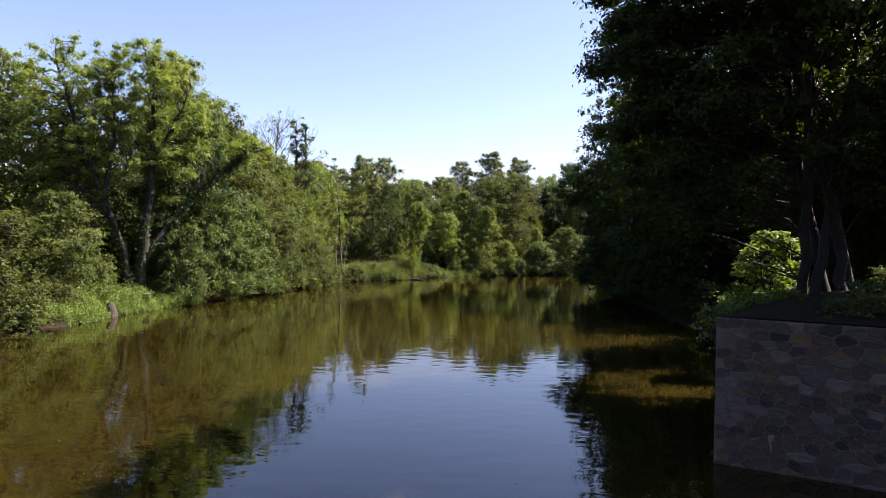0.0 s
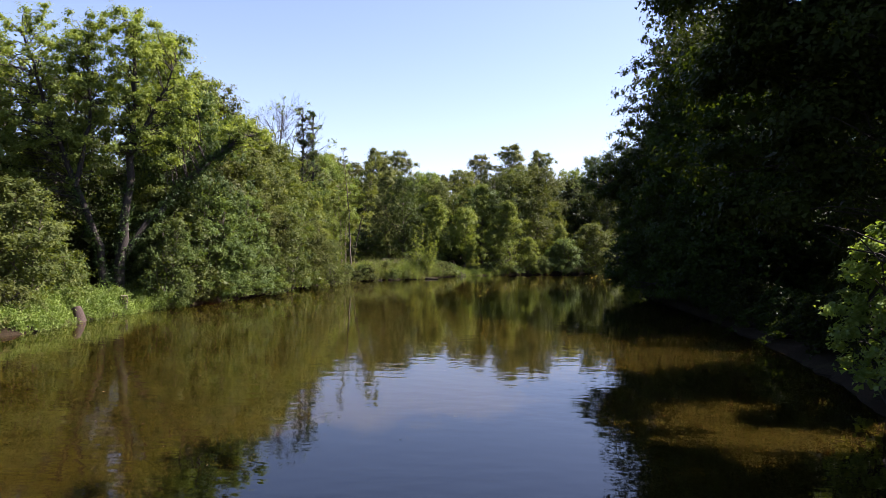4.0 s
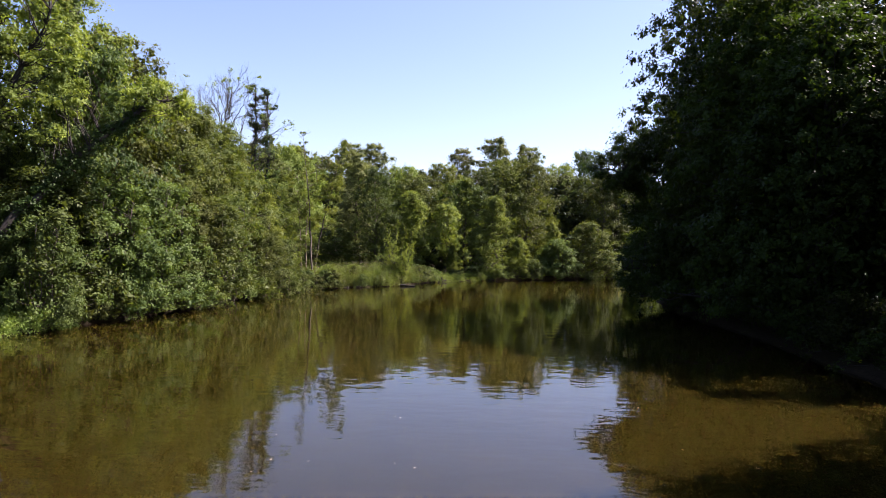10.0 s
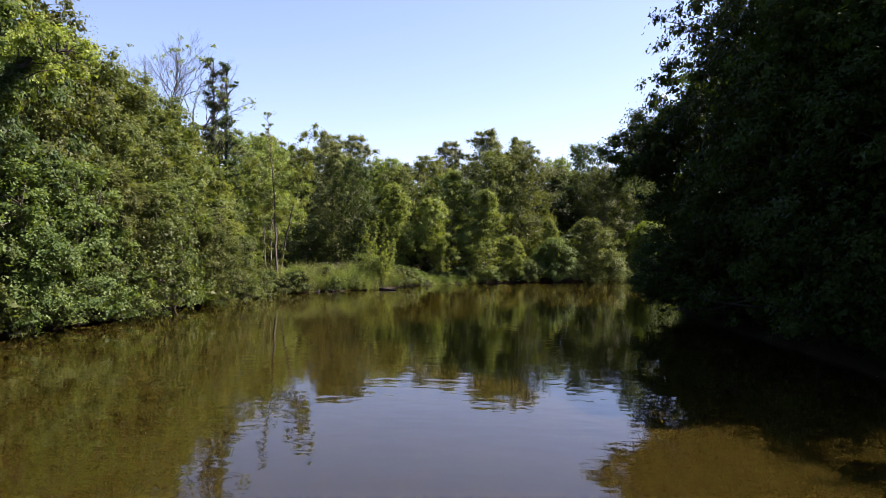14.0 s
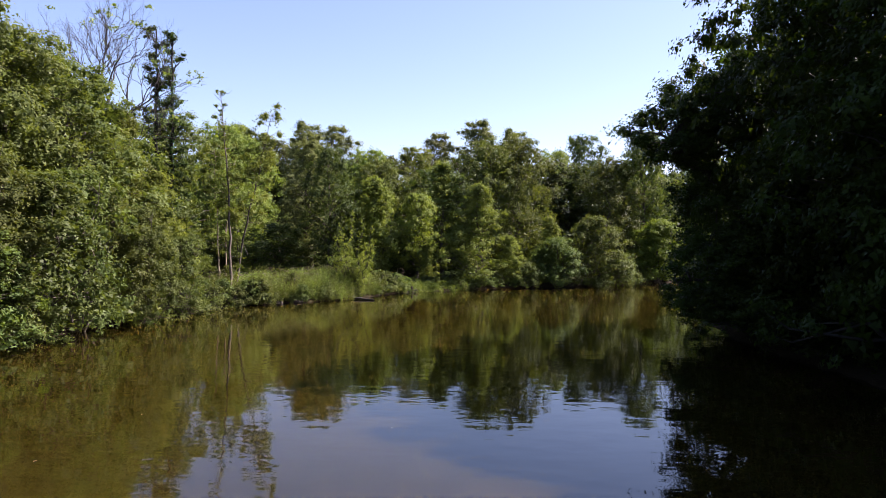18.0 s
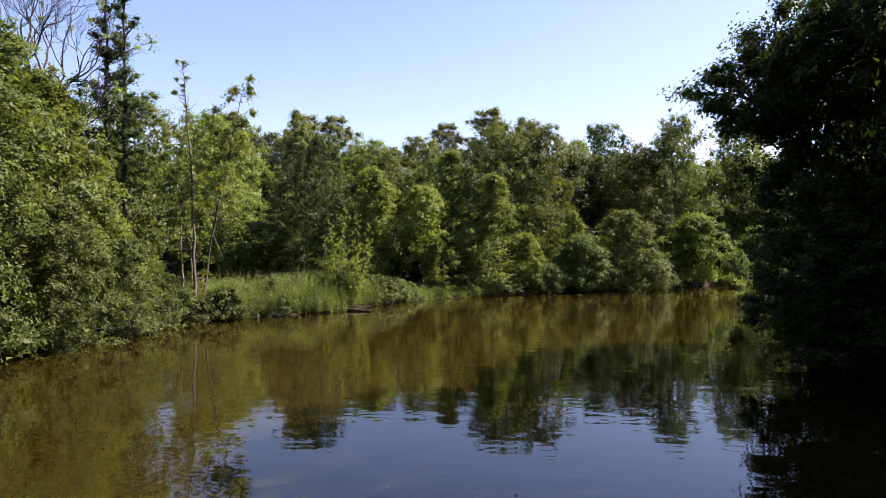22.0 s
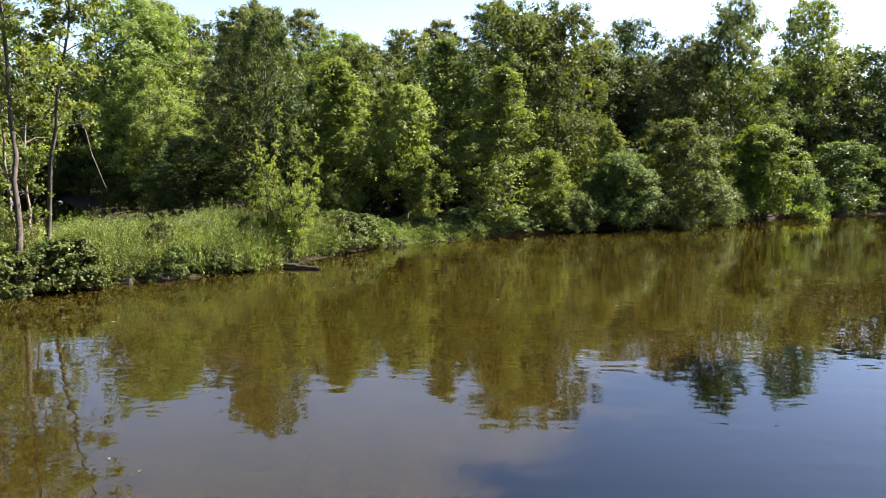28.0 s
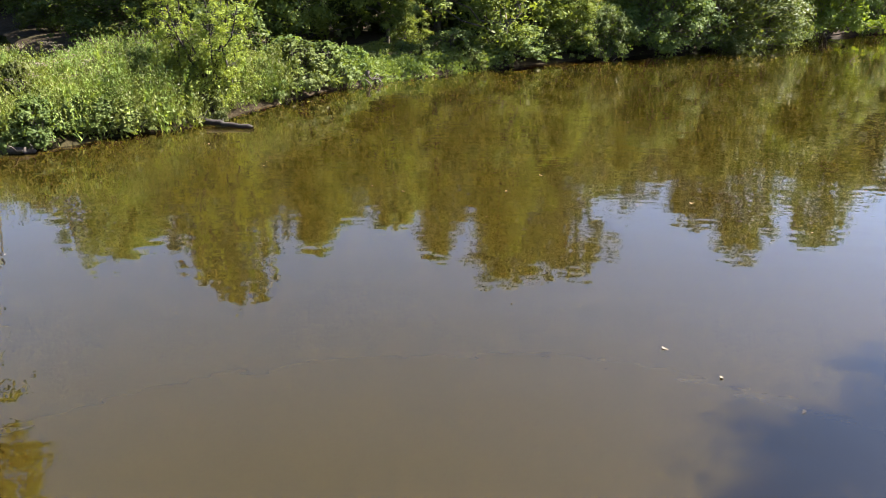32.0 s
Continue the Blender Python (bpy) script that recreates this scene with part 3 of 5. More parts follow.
# far bank
for src, x, y, s, sz in [
    (CONE, -8.2, 113.4, 1.4, 1.27), (GOLD, -3.2, 113.4, 0.82, 0.96), (CONE, -2.2, 112.2, 0.5, 0.46), (ASH, -5.0, 138, 0.95, 0.88), (ALDER, -9.5, 128, 0.8, 0.85), (ALDER2, -0.7, 118, 1.1, 1.0), (ALDER, 4.5, 120, 0.9, 0.95), (ALDER, 8.2, 122, 0.9, 0.98),
    (ALDER2, 3.2, 111.2, 1.0, 0.8), (CONE, 6.6, 113.0, 0.75, 0.6), (CONE, 11.5, 117.6, 0.8, 0.85), (BUSH, 16.6, 117.8, 1.15, 1.5), (BUSH, 12.1, 115.6, 0.85, 0.85),
    (BUSH, 19.8, 120.0, 0.95, 0.8), (GOLDBUSH, 26.2, 124.8, 1.0, 1.0), (ALDER, 26.5, 133, 0.9, 1.14), (ALDER, 21.3, 131, 0.85, 0.92), (BUSH2, 32.0, 128.2, 1.0, 1.2), (BUSH2, 8.6, 113.0, 0.8, 0.8), (BUSH2, 22.6, 122.6, 0.8, 0.8),
    (BUSH2, 37.5, 133, 1.1, 1.5), (BUSH, 44, 136, 1.0, 1.2), (FAR_OAK, 39, 142, 0.9, 0.95), (ASH, 36.5, 140, 0.95, 1.08), (FAR_OAK, 46, 143, 1.0, 0.98), (ALDER, 53, 141, 1.0, 1.05),
    (FAR_OAK, 60, 148, 1.1, 1.1), (FAR_OAK, 72, 152, 1.1, 1.1), (BUSH2, 52, 138.5, 1.1, 1.5), (BUSH2, 61, 142.5, 1.1, 1.5), (BUSH2, 71, 145.5, 1.2, 1.6),
    (OAK, 22.8, 160, 1.1, 1.27), (POPLAR, 4.2, 160, 1.1, 1.05), (POPLAR, -3, 163, 0.9, 0.92), (POPLAR, 11, 165, 1.0, 0.97), (ASH, 16, 150, 1.0, 0.95),
    (POPLAR, -24, 150, 0.95, 0.92), (POPLAR, -20, 154, 0.9, 0.92), (POPLAR, -30, 156, 0.9, 0.83), (ASH, -12, 135, 1.0, 0.85), (POPLAR, -20.8, 140, 0.75, 0.79),
    (ASH, -28, 132, 1.0, 0.93), (ALDER, -33.6, 150, 1.1, 1.25), (ASH, -32.5, 138, 1.0, 1.06), (ASH, -31.6, 130.5, 1.1, 1.0), (OAK, -45.5, 116, 1.0, 1.25), (ASH, -66, 136, 1.3, 1.6), (FAR_OAK, -54, 122, 0.9, 1.0), (FAR_OAK, -16, 124, 0.8, 0.7), (ASH, -26.6, 124.6, 0.72, 0.62), (BUSH2, -22.4, 118.2, 1.1, 1.15),
    # the squat oak plays a shaded bush; its dark leaves hold the shade
    (OAK, -18.6, 113.6, 0.74, 0.34), (OAK, -12.8, 112.4, 0.62, 0.8), (POPLAR, -16.2, 117, 0.62, 0.62), (SCRUB, -11, 108.5, 1.0, 1.0), (FAR_OAK, -2, 130, 0.9, 0.8), (FAR_OAK, 8, 134, 0.9, 0.8),
    (FAR_OAK, 30, 152, 1.0, 0.9), (FAR_OAK, -52, 112, 1.0, 1.0), (FAR_OAK, -56, 98, 1.0, 1.0)]:
    plant_at(src, x, y, s, sz)
for k, (x, y) in enumerate(along([(-48, 146), (-20, 147), (4, 148), (30, 147), (62, 155)], 5.2)):
    plant_at(FAR_OAK, x + rnd.uniform(-1, 1), y + rnd.uniform(-2, 2), 1.0, rnd.uniform(0.86, 1.02))
for x, y in along([(31.6, 128.8), (41, 132.9)], 3.4):
    plant_at(SCRUB, x + rnd.uniform(-0.4, 0.4), y, rnd.uniform(0.5, 0.8), rnd.uniform(0.4, 0.7))

# shaded right bank
for src, x, y, s, sz in [
    (MAPLE2, 19.2, 56.6, 0.92, 1.0), (MAPLE, 20.8, 60.0, 1.0, 0.95), (MAPLE2, 18.2, 62.4, 1.0, 1.2), (MAPLE, 19.8, 67.4, 1.0, 1.3), (MAPLE, 24, 62, 1.1, 1.2), (MAPLE, 20.2, 73.6, 1.0, 1.6), (MAPLE, 23.5, 80.0, 0.8, 1.05), (MAPLE2, 23.0, 87.5, 0.8, 0.6), (MAPLE2, 18.0, 73.4, 0.85, 0.5), (SHADED_BUSH, 17.4, 77.2, 0.9, 0.8), (SHADED_BUSH, 18.6, 81.5, 0.9, 0.7),
    # back oaks stand unseen, added to keep sun off the bank's leaves
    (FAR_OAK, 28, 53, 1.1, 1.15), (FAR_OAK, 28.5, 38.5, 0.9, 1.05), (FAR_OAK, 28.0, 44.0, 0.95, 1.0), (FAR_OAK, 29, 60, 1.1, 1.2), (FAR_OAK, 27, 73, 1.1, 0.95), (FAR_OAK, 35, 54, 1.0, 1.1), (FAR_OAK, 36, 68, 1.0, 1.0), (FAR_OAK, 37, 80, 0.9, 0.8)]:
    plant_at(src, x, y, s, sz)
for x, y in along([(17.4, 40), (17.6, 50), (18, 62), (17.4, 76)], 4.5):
    plant_at(SHADED_BUSH, x + rnd.uniform(-0.3, 0.5), y, rnd.uniform(0.65, 0.9), rnd.uniform(0.6, 0.9))
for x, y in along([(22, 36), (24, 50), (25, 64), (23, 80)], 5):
    plant_at(SHADED_BUSH, x, y, 0.8, 0.8)
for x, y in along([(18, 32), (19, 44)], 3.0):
    plant_at(SHADED_BUSH, x, y, 0.7, 0.7)

for x, y in along([(-25.2, 37), (-23.4, 41.5)], 2.0):
    plant_at(SCRUB, x, y, rnd.uniform(0.6, 0.9), rnd.uniform(0.45, 0.65))
for x, y in along([(-0.5, 108.0), (3.2, 110.8), (8, 113.8)], 2.8):
    plant_at(SCRUB, x + rnd.uniform(-0.3, 0.3), y, rnd.uniform(0.5, 0.9), rnd.uniform(0.4, 0.7))

for src, x, y, sc, hz in ((BUSH2, -24.5, 121.5, 0.7, 0.7), (BUSH2, -31.5, 131.5, 1.1, 1.5), (BUSH2, -28.6, 124.2, 0.9, 0.85), (BUSH2, -32.2, 128.6, 0.8, 0.8), (ALDER, -34.0, 140, 0.8, 0.7), (BUSH2, -40.5, 145, 1.2, 1.6),
                          (BUSH, -48.5, 151, 1.2, 1.1), (BUSH, -55.5, 152, 1.2, 1.1), (ALDER, -50, 156, 1.0, 1.0), (ASH, -58, 158, 1.0, 1.0), (ALDER2, -66, 150, 1.0, 1.1), (BUSH2, -64, 139, 1.2, 1.5)):
    plant_at(src, x, y, sc, hz)
for x, y in along([(-5.2, 106.6), (-2.2, 109.4), (1.5, 112.2)], 1.7):
    plant_at(SCRUB, x, y - 0.6, rnd.uniform(0.32, 0.5), rnd.uniform(0.22, 0.36))

# woods that close the place behind all banks
def wood_band(line, deep, low, high, count, seed, size=0.8, leaf=LEAF_DARK):
    rng = np.random.default_rng(seed)
    pts = np.array(line, float)
    seg = np.linalg.norm(np.diff(pts, axis=0), axis=1)
    cum = np.concatenate([[0], np.cumsum(seg)])
    n = count // 55
    u = rng.random(n) * cum[-1]
    cx, cy = np.interp(u, cum, pts[:, 0]), np.interp(u, cum, pts[:, 1])
    a = rng.random(n) * 6.283
    off = rng.random(n) * deep
    cx, cy = cx + np.cos(a) * off, cy + np.sin(a) * off
    roof = high * (0.72 + 0.28 * np.sin(u * 0.21) * np.sin(u * 0.083 + 1) + 0.10 * rng.normal(size=n))
    z = low + (roof - low) * rng.random(n) ** 0.8
    lob = np.stack([cx, cy, z, rng.uniform(1.4, 2.8, n), np.full(n, 55)], 1)
    v, q = lobe_leaves(rng, lob, size, 0.7)
    return part("far_wood", mesh_from("far_wood", v, q), leaf)


tagged(wood_band([(-70, 0), (-62, 60), (-66, 100), (-80, 150), (-60, 178), (-20, 172), (20, 182), (70, 165), (110, 150)], 7, 0.3, 17, 76000, 31, 1.15),
       "dense shaded woodland far behind the pond", "woodland", kind="stuff")
tagged(wood_band([(22, 152), (40, 153), (60, 158), (92, 160)], 4, 0.3, 16.5, 24000, 36, 0.9), "dense shaded woodland far behind the pond", "woodland", kind="stuff")
tagged(wood_band([(-62, 118), (-74, 140), (-66, 166), (-44, 166), (-26, 162), (-10, 160)], 4, 0.3, 16, 24000, 37, 0.9), "dense shaded woodland far behind the pond", "woodland", kind="stuff")
# next two woods are added to shut out sky beside and behind
tagged(wood_band([(60, 15), (54, 45), (52, 75), (60, 84), (100, 88)], 6, 0.3, 12, 36000, 32), "dense shaded woodland behind the near bank", "woodland", kind="stuff")
tagged(wood_band([(-60, 0), (-50, -60), (0, -70), (50, -60), (60, 0)], 8, 0.3, 15, 30000, 33, 1.2), "unseen woodland added at the near end of the pond", "woodland", kind="stuff")
# leaf bands that fill the gaps; their dark colour stands in for shade
tagged(wood_band([(-14, 121), (-6, 119), (6, 125), (16, 128), (30, 138), (50, 147)], 3.0, 0.3, 7, 26000, 34, 0.5), "undergrowth beneath the far trees, gap shade put into its leaf colour", "undergrowth", kind="stuff")
tagged(wood_band([(-33, 35), (-33, 60), (-29, 80), (-31, 100)], 3.5, 0.3, 8, 26000, 35, 0.5), "undergrowth beneath the bank trees, gap shade put into its leaf colour", "undergrowth", kind="stuff")


# ---- single trees with their own habit ----
def stem_tree(name, seed, stems, lobes, size, leaf, bark, per, flat=0.6, fill=(), sides=7, up=0.45):
    """A tree from given stems (points, foot radius, tip radius) and leaf clumps."""
    rng = np.random.default_rng(seed)
    root = new(name)
    lines = []
    for pts, r0, r1 in stems:
        pts = np.array(pts, float)
        u = np.linspace(0, 1, len(pts))
        fine = np.linspace(0, 1, len(pts) * 3)
        p = np.stack([np.interp(fine, u, pts[:, k]) for k in range(3)], 1)
        p[1:-1] += rng.normal(size=(len(p) - 2, 3)) * 0.08
        lines.append((p, r0, r1))
    axes = np.concatenate([l[0] for l in lines])
    lob = []
    for x, y, z, r in lobes:
        lob.append((x, y, z, r, per * (r / 1.2) ** 1.7))
        near = axes[axes[:, 2] < z - 0.2]
        near = near if len(near) else axes
        a = near[np.argmin(np.linalg.norm((near - [x, y, z - 1.0 * r]) * [1, 1, 0.7], axis=1))]
        lines.append((bent(rng, a, (x, y, z), 6, 0.05, 0.06), 0.036, 0.009))
    v, q = tubes(lines, sides)
    part("trunk", mesh_from("trunk", v, q, True), bark, root)
    if lob:
        v, q = lobe_leaves(rng, lob, size, flat, up, outward=0.5)
        for cx, cy, cz, rx, ry, rz, n, big_size in fill:
            c = unit(rng.normal(size=(n, 3))) * (rng.random(n) ** 0.4)[:, None] * [rx, ry, rz] + [cx, cy, cz]
            fv, fq = leaves(rng, c, rng.normal(size=(n, 3)), big_size)
            v, q = np.concatenate([v, fv]), np.concatenate([q, fq + len(v)])
        part("crown", mesh_from("crown", v, q), leaf, root)
    return root


rng = np.random.default_rng(40)


def cloud(cx, cy, cz, rx, ry, rz, n, r):
    """Clump centres inside an ellipsoid, more of them towards its skin."""
    w = unit(rng.normal(size=(n, 3))) * (rng.uniform(0.25, 1, n) ** 0.5)[:, None] * [rx, ry, rz] + [cx, cy, cz]
    return [(*p, r * k) for p, k in zip(w, rng.uniform(0.65, 1.3, n))]


big = stem_tree("leaning_ash_tree", 41, [
    ([(-25.2, 54, -0.4), (-25.4, 54, 2.5), (-25.9, 53.8, 5), (-27.3, 53.3, 9), (-28.8, 53, 13), (-30, 52.8, 17), (-30.6, 52.6, 20)], 0.34, 0.05),
    ([(-24.7, 54.2, -0.4), (-24.5, 54.4, 4), (-24.2, 55, 9), (-24.1, 55.4, 14), (-24.3, 55.8, 18), (-24.4, 56, 21.5)], 0.42, 0.05),
    ([(-24.6, 54.4, 3.2), (-23.4, 55.6, 6.0), (-21.6, 57, 8.6), (-19.8, 58.4, 10.9), (-18.4, 59.5, 12.5), (-17.2, 60.4, 13.4)], 0.25, 0.06),
    ([(-27.2, 53.3, 8.6), (-26.6, 54, 13), (-27, 54.4, 19)], 0.2, 0.04), ([(-24.2, 55, 11), (-22.6, 56, 15), (-21.6, 56.6, 18)], 0.16, 0.04)],
    cloud(-29.6, 53, 16.0, 4.4, 3.4, 5.4, 170, 0.66) + cloud(-25.0, 55.4, 17.6, 4.2, 3.2, 4.8, 190, 0.64) + cloud(-22.4, 56.5, 14, 2.6, 2.4, 4.0, 80, 0.62)
    + cloud(-17.9, 60, 13.2, 2.3, 2.0, 1.2, 34, 0.62) + cloud(-26.8, 54.4, 11.4, 3.4, 1.8, 2.2, 46, 0.62) + cloud(-30.0, 53.5, 10.5, 3.2, 2.2, 3.6, 80, 0.62),
    0.135, LEAF_FRESH, BARK_DARK, 400,
    fill=[(-29.8, 53, 16.2, 2.6, 2.2, 3.4, 500, 0.26), (-24.8, 55.6, 17.2, 2.4, 2, 3.2, 500, 0.26), (-26.6, 54.6, 12, 2.2, 1.4, 1.6, 90, 0.26)])
tagged(big, "large two-stemmed ash with a dark limb leaning over water", "tree")
# ivy on its lower stems and limb
rng2 = np.random.default_rng(42)
ivy = []
for pts, k in (([(-24.7, 54.2, 0.6), (-24.5, 54.4, 4), (-24.2, 55, 9), (-24.1, 55.4, 14)], 66), ([(-25.2, 54, 0.6), (-25.4, 54, 2.5), (-25.9, 53.8, 5), (-27.3, 53.3, 9)], 44),
               ([(-24.6, 54.4, 3.2), (-23.4, 55.6, 6.0), (-21.6, 57, 8.6), (-19.8, 58.4, 10.9), (-18.4, 59.5, 12.5)], 70)):
    pts = np.array(pts)
    for u in np.linspace(0, len(pts) - 1, k):
        c = [np.interp(u, np.arange(len(pts)), pts[:, n]) for n in range(3)] + rng2.normal(size=3) * 0.12
        ivy.append((*c, rng2.uniform(0.32, 0.56), 105))
v, q = lobe_leaves(rng2, ivy, 0.13, 1.0, 0.1)
part("ivy", mesh_from("ivy", v, q), LEAF_IVY, big, "dark ivy on the stems")



def ivy_tree(x, y, height, seed):
    """A slim tall trunk wrapped in ivy, with flat tufts on short level limbs."""
    g = np.random.default_rng(seed)
    lean = g.normal(size=2) * 0.4
    axis = [(x + lean[0] * u, y + lean[1] * u, -0.3 + height * u) for u in np.linspace(0, 1, 7)]
    tufts, wrap = [], []
    for u in np.r_[g.uniform(0.34, 0.95, 24), 0.965, 0.985]:
        z, a = height * u, g.random() * 6.283
        out = g.uniform(0.5, 3.0) * (1.2 - u * 0.78)
        for f in (0.45, 0.75, 1.0):
            tufts.append((x + lean[0] * u + math.cos(a) * out * f, y + lean[1] * u + math.sin(a) * out * f, z + 0.25 * f * out + g.normal() * 0.15, g.uniform(0.35, 0.65)))
    for z in np.linspace(0.5, height * 0.8, 44):
        wrap.append((x + lean[0] * z / height, y + lean[1] * z / height, z, g.uniform(0.25, 0.45), 42))
    root = stem_tree("ivy_clad_tree", seed, [(axis, 0.21, 0.05)], tufts, 0.16, LEAF_DARK, BARK_DARK, 300, 0.4)
    v, q = lobe_leaves(g, wrap, 0.15, 1.0, 0.1)
    part("ivy", mesh_from("ivy", v, q), LEAF_IVY, root, "dark ivy wrapped round the trunk")
    return tagged(root, "slim dark tree clad with ivy tufts", "tree", "slim ivy-clad trees")


ivy_tree(-21.3, 92.0, 21.3, 46)
ivy_tree(-22.7, 92.8, 21.6, 47)

lines, tips = [], []
rng3 = np.random.default_rng(44)
for way, dz, ln in (((-0.35, 0.0, 1), 0, 4.2), ((0.5, -0.1, 1), -0.5, 4.6), ((0.1, 0.2, 1), 1.0, 4.4), ((0.9, 0.1, 0.8), -1.0, 4.0), ((-0.7, -0.2, 1), 0.5, 4.4), ((0.35, -0.6, 1.2), 1.3, 4.5)):
    branching(rng3, (-25.0, 88.0, 10.0 + dz), way, ln, 0.13, 5 if ln > 4.3 else 4, lines, tips, 0.40, 0.22, 3)
lines.append((bent(rng3, (-25.1, 88.0, -0.4), (-25.0, 88.0, 11.5), 7, 0.02), 0.24, 0.13))
dead = new("bare_tree")
v, q = tubes(lines, 4)
part("trunk", mesh_from("trunk", v, q, True), BARK_DARK, dead)
tipa = np.array(tips)[rng3.random(len(tips)) < 0.04]
v, q = lobe_leaves(rng3, [(*p, 0.4, 22) for p in tipa], 0.16)
part("crown", mesh_from("crown", v, q), LEAF_BRIGHT, dead, "few tufts of leaves")
tagged(dead, "half-dead tree with bare grey branches above the bushes", "tree")


def sapling(name, seed, pts, r0, tufts, leaf, bark, label, size=0.2, per=60, twig=1.1):
    """A thin young tree: stem, short twigs, loose tufts."""
    g = np.random.default_rng(seed)
    pts = np.array(pts, float)
    fine = np.linspace(0, 1, 16)
    u0 = np.linspace(0, 1, len(pts))
    stem = np.stack([np.interp(fine, u0, pts[:, k]) for k in range(3)], 1)
    stem[1:-1] += g.normal(size=(14, 3)) * 0.05
    ln, lob = [(stem, r0, 0.015)], []
    for lo, hi, n, rad in tufts:
        for _ in range(n):
            u = g.uniform(lo, hi)
            a = np.array([np.interp(u, fine, stem[:, k]) for k in range(3)])
            w = unit(g.normal(size=3) * [1, 1, 0.3] + [0, 0, 0.6])
            b = a + w * twig * g.uniform(0.5, 1.4) * (1.25 - u * 0.6)
            ln.append((bent(g, a, b, 4, 0.07), 0.022, 0.006))
            if rad:
                lob.append((*b, rad * g.uniform(0.6, 1.3), per))
    root = new(name)
    v, q = tubes(ln, 5)
    part("trunk", mesh_from("trunk", v, q, True), bark, root)
    if lob:
        v, q = lobe_leaves(g, lob, size)
        part("crown", mesh_from("crown", v, q), leaf, root)
    return tagged(root, label, "tree", "young trees on the spit")


sapling("young_ash_tree", 51, [(-15.9, 90.2, 0.2), (-16.2, 90.8, 5), (-16.8, 91.6, 11), (-17.7, 92.5, 16.4)], 0.13, [(0.1, 0.5, 16, 0.4), (0.5, 0.75, 14, 0.5), (0.72, 1.0, 26, 0.0), (0.8, 0.98, 9, 0.22)],
        LEAF_BRIGHT, BARK, "thin ivy-wrapped young ash with a nearly bare tip", 0.13, 60)
sapling("young_ash_tree", 52, [(-16.4, 92.6, 0.3), (-15.9, 92.4, 4), (-14.6, 91.8, 9), (-13.2, 91.2, 14.6)], 0.12, [(0.45, 0.75, 22, 0.75), (0.7, 1.0, 26, 0.55)],
        LEAF_BRIGHT, BARK, "leaning young ash with loose light foliage", 0.14, 120, 1.5)
sapling("young_ash_tree", 53, [(-17.6, 92.4, 0.3), (-17.8, 92.6, 5), (-18.3, 93, 12)], 0.09, [(0.4, 1.0, 24, 0.7)], LEAF_BRIGHT, BARK_PALE, "pale slim stem of a young ash", 0.14, 110, 1.4)
sapling("young_ash_tree", 54, [(-17.2, 92.9, 0.3), (-17.3, 93.1, 5), (-17.2, 93.6, 11)], 0.08, [(0.4, 1.0, 20, 0.65)], LEAF_BRIGHT, BARK_PALE, "pale slim stem of a young ash", 0.14, 110, 1.4)

def young_alder(x, y, z, tips, seed):
    """A young alder: slim leaders from one foot, each a loose spire of short leafy side shoots."""
    g = np.random.default_rng(seed)
    root = new("young_alder_tree")
    lines, lob = [], []
    for tx, ty, tz in tips:
        p = bent(g, (g.normal() * 0.15, g.normal() * 0.15, -0.3), (tx, ty, tz), 9, 0.03, -0.05)
        lines.append((p, 0.05, 0.008))
        for u in np.linspace(0.10, 1.0, 52):
            a = np.array([np.interp(u, np.linspace(0, 1, len(p)), p[:, k]) for k in range(3)])
            w = unit(g.normal(size=3) * [1, 1, 0.25] + [tx * 0.2, ty * 0.2, 0.55])
            b = a + w * (0.08 + 0.80 * (1.04 - u) ** 0.8) * g.uniform(0.5, 1.25)
            lines.append((bent(g, a, b, 4, 0.05), 0.012, 0.004))
            lob.append((*b, 0.09 + 0.24 * (1.05 - u) * g.uniform(0.6, 1.3), 26 + 60 * (1.05 - u)))
    v, q = tubes(lines, 5)
    part("trunk", mesh_from("trunk", v, q, True), BARK_DARK, root)
    v, q = lobe_leaves(g, lob, 0.062, 0.9, 0.9, blade=4, core=0.0)
    part("crown", mesh_from("crown", v, q), LEAF_YOUNG, root)
    root.matrix_basis = pose(x, y, z)
    return root


young = young_alder(-8.0, 97.4, 0.3, [(-0.7, -0.6, 5.4), (0.8, 0.5, 6.7), (0.0, 0.2, 7.1), (-1.3, 0.2, 4.9), (-1.1, 0.8, 6.0), (1.7, 0.3, 5.8), (2.1, -0.2, 4.7),
                                      (1.3, -0.8, 4.3), (-1.9, -0.3, 3.2), (1.8, 0.9, 3.4), (0.2, -1.1, 4.0)], 55)
tagged(young, "young bright green alder on the tip of the spit", "tree")


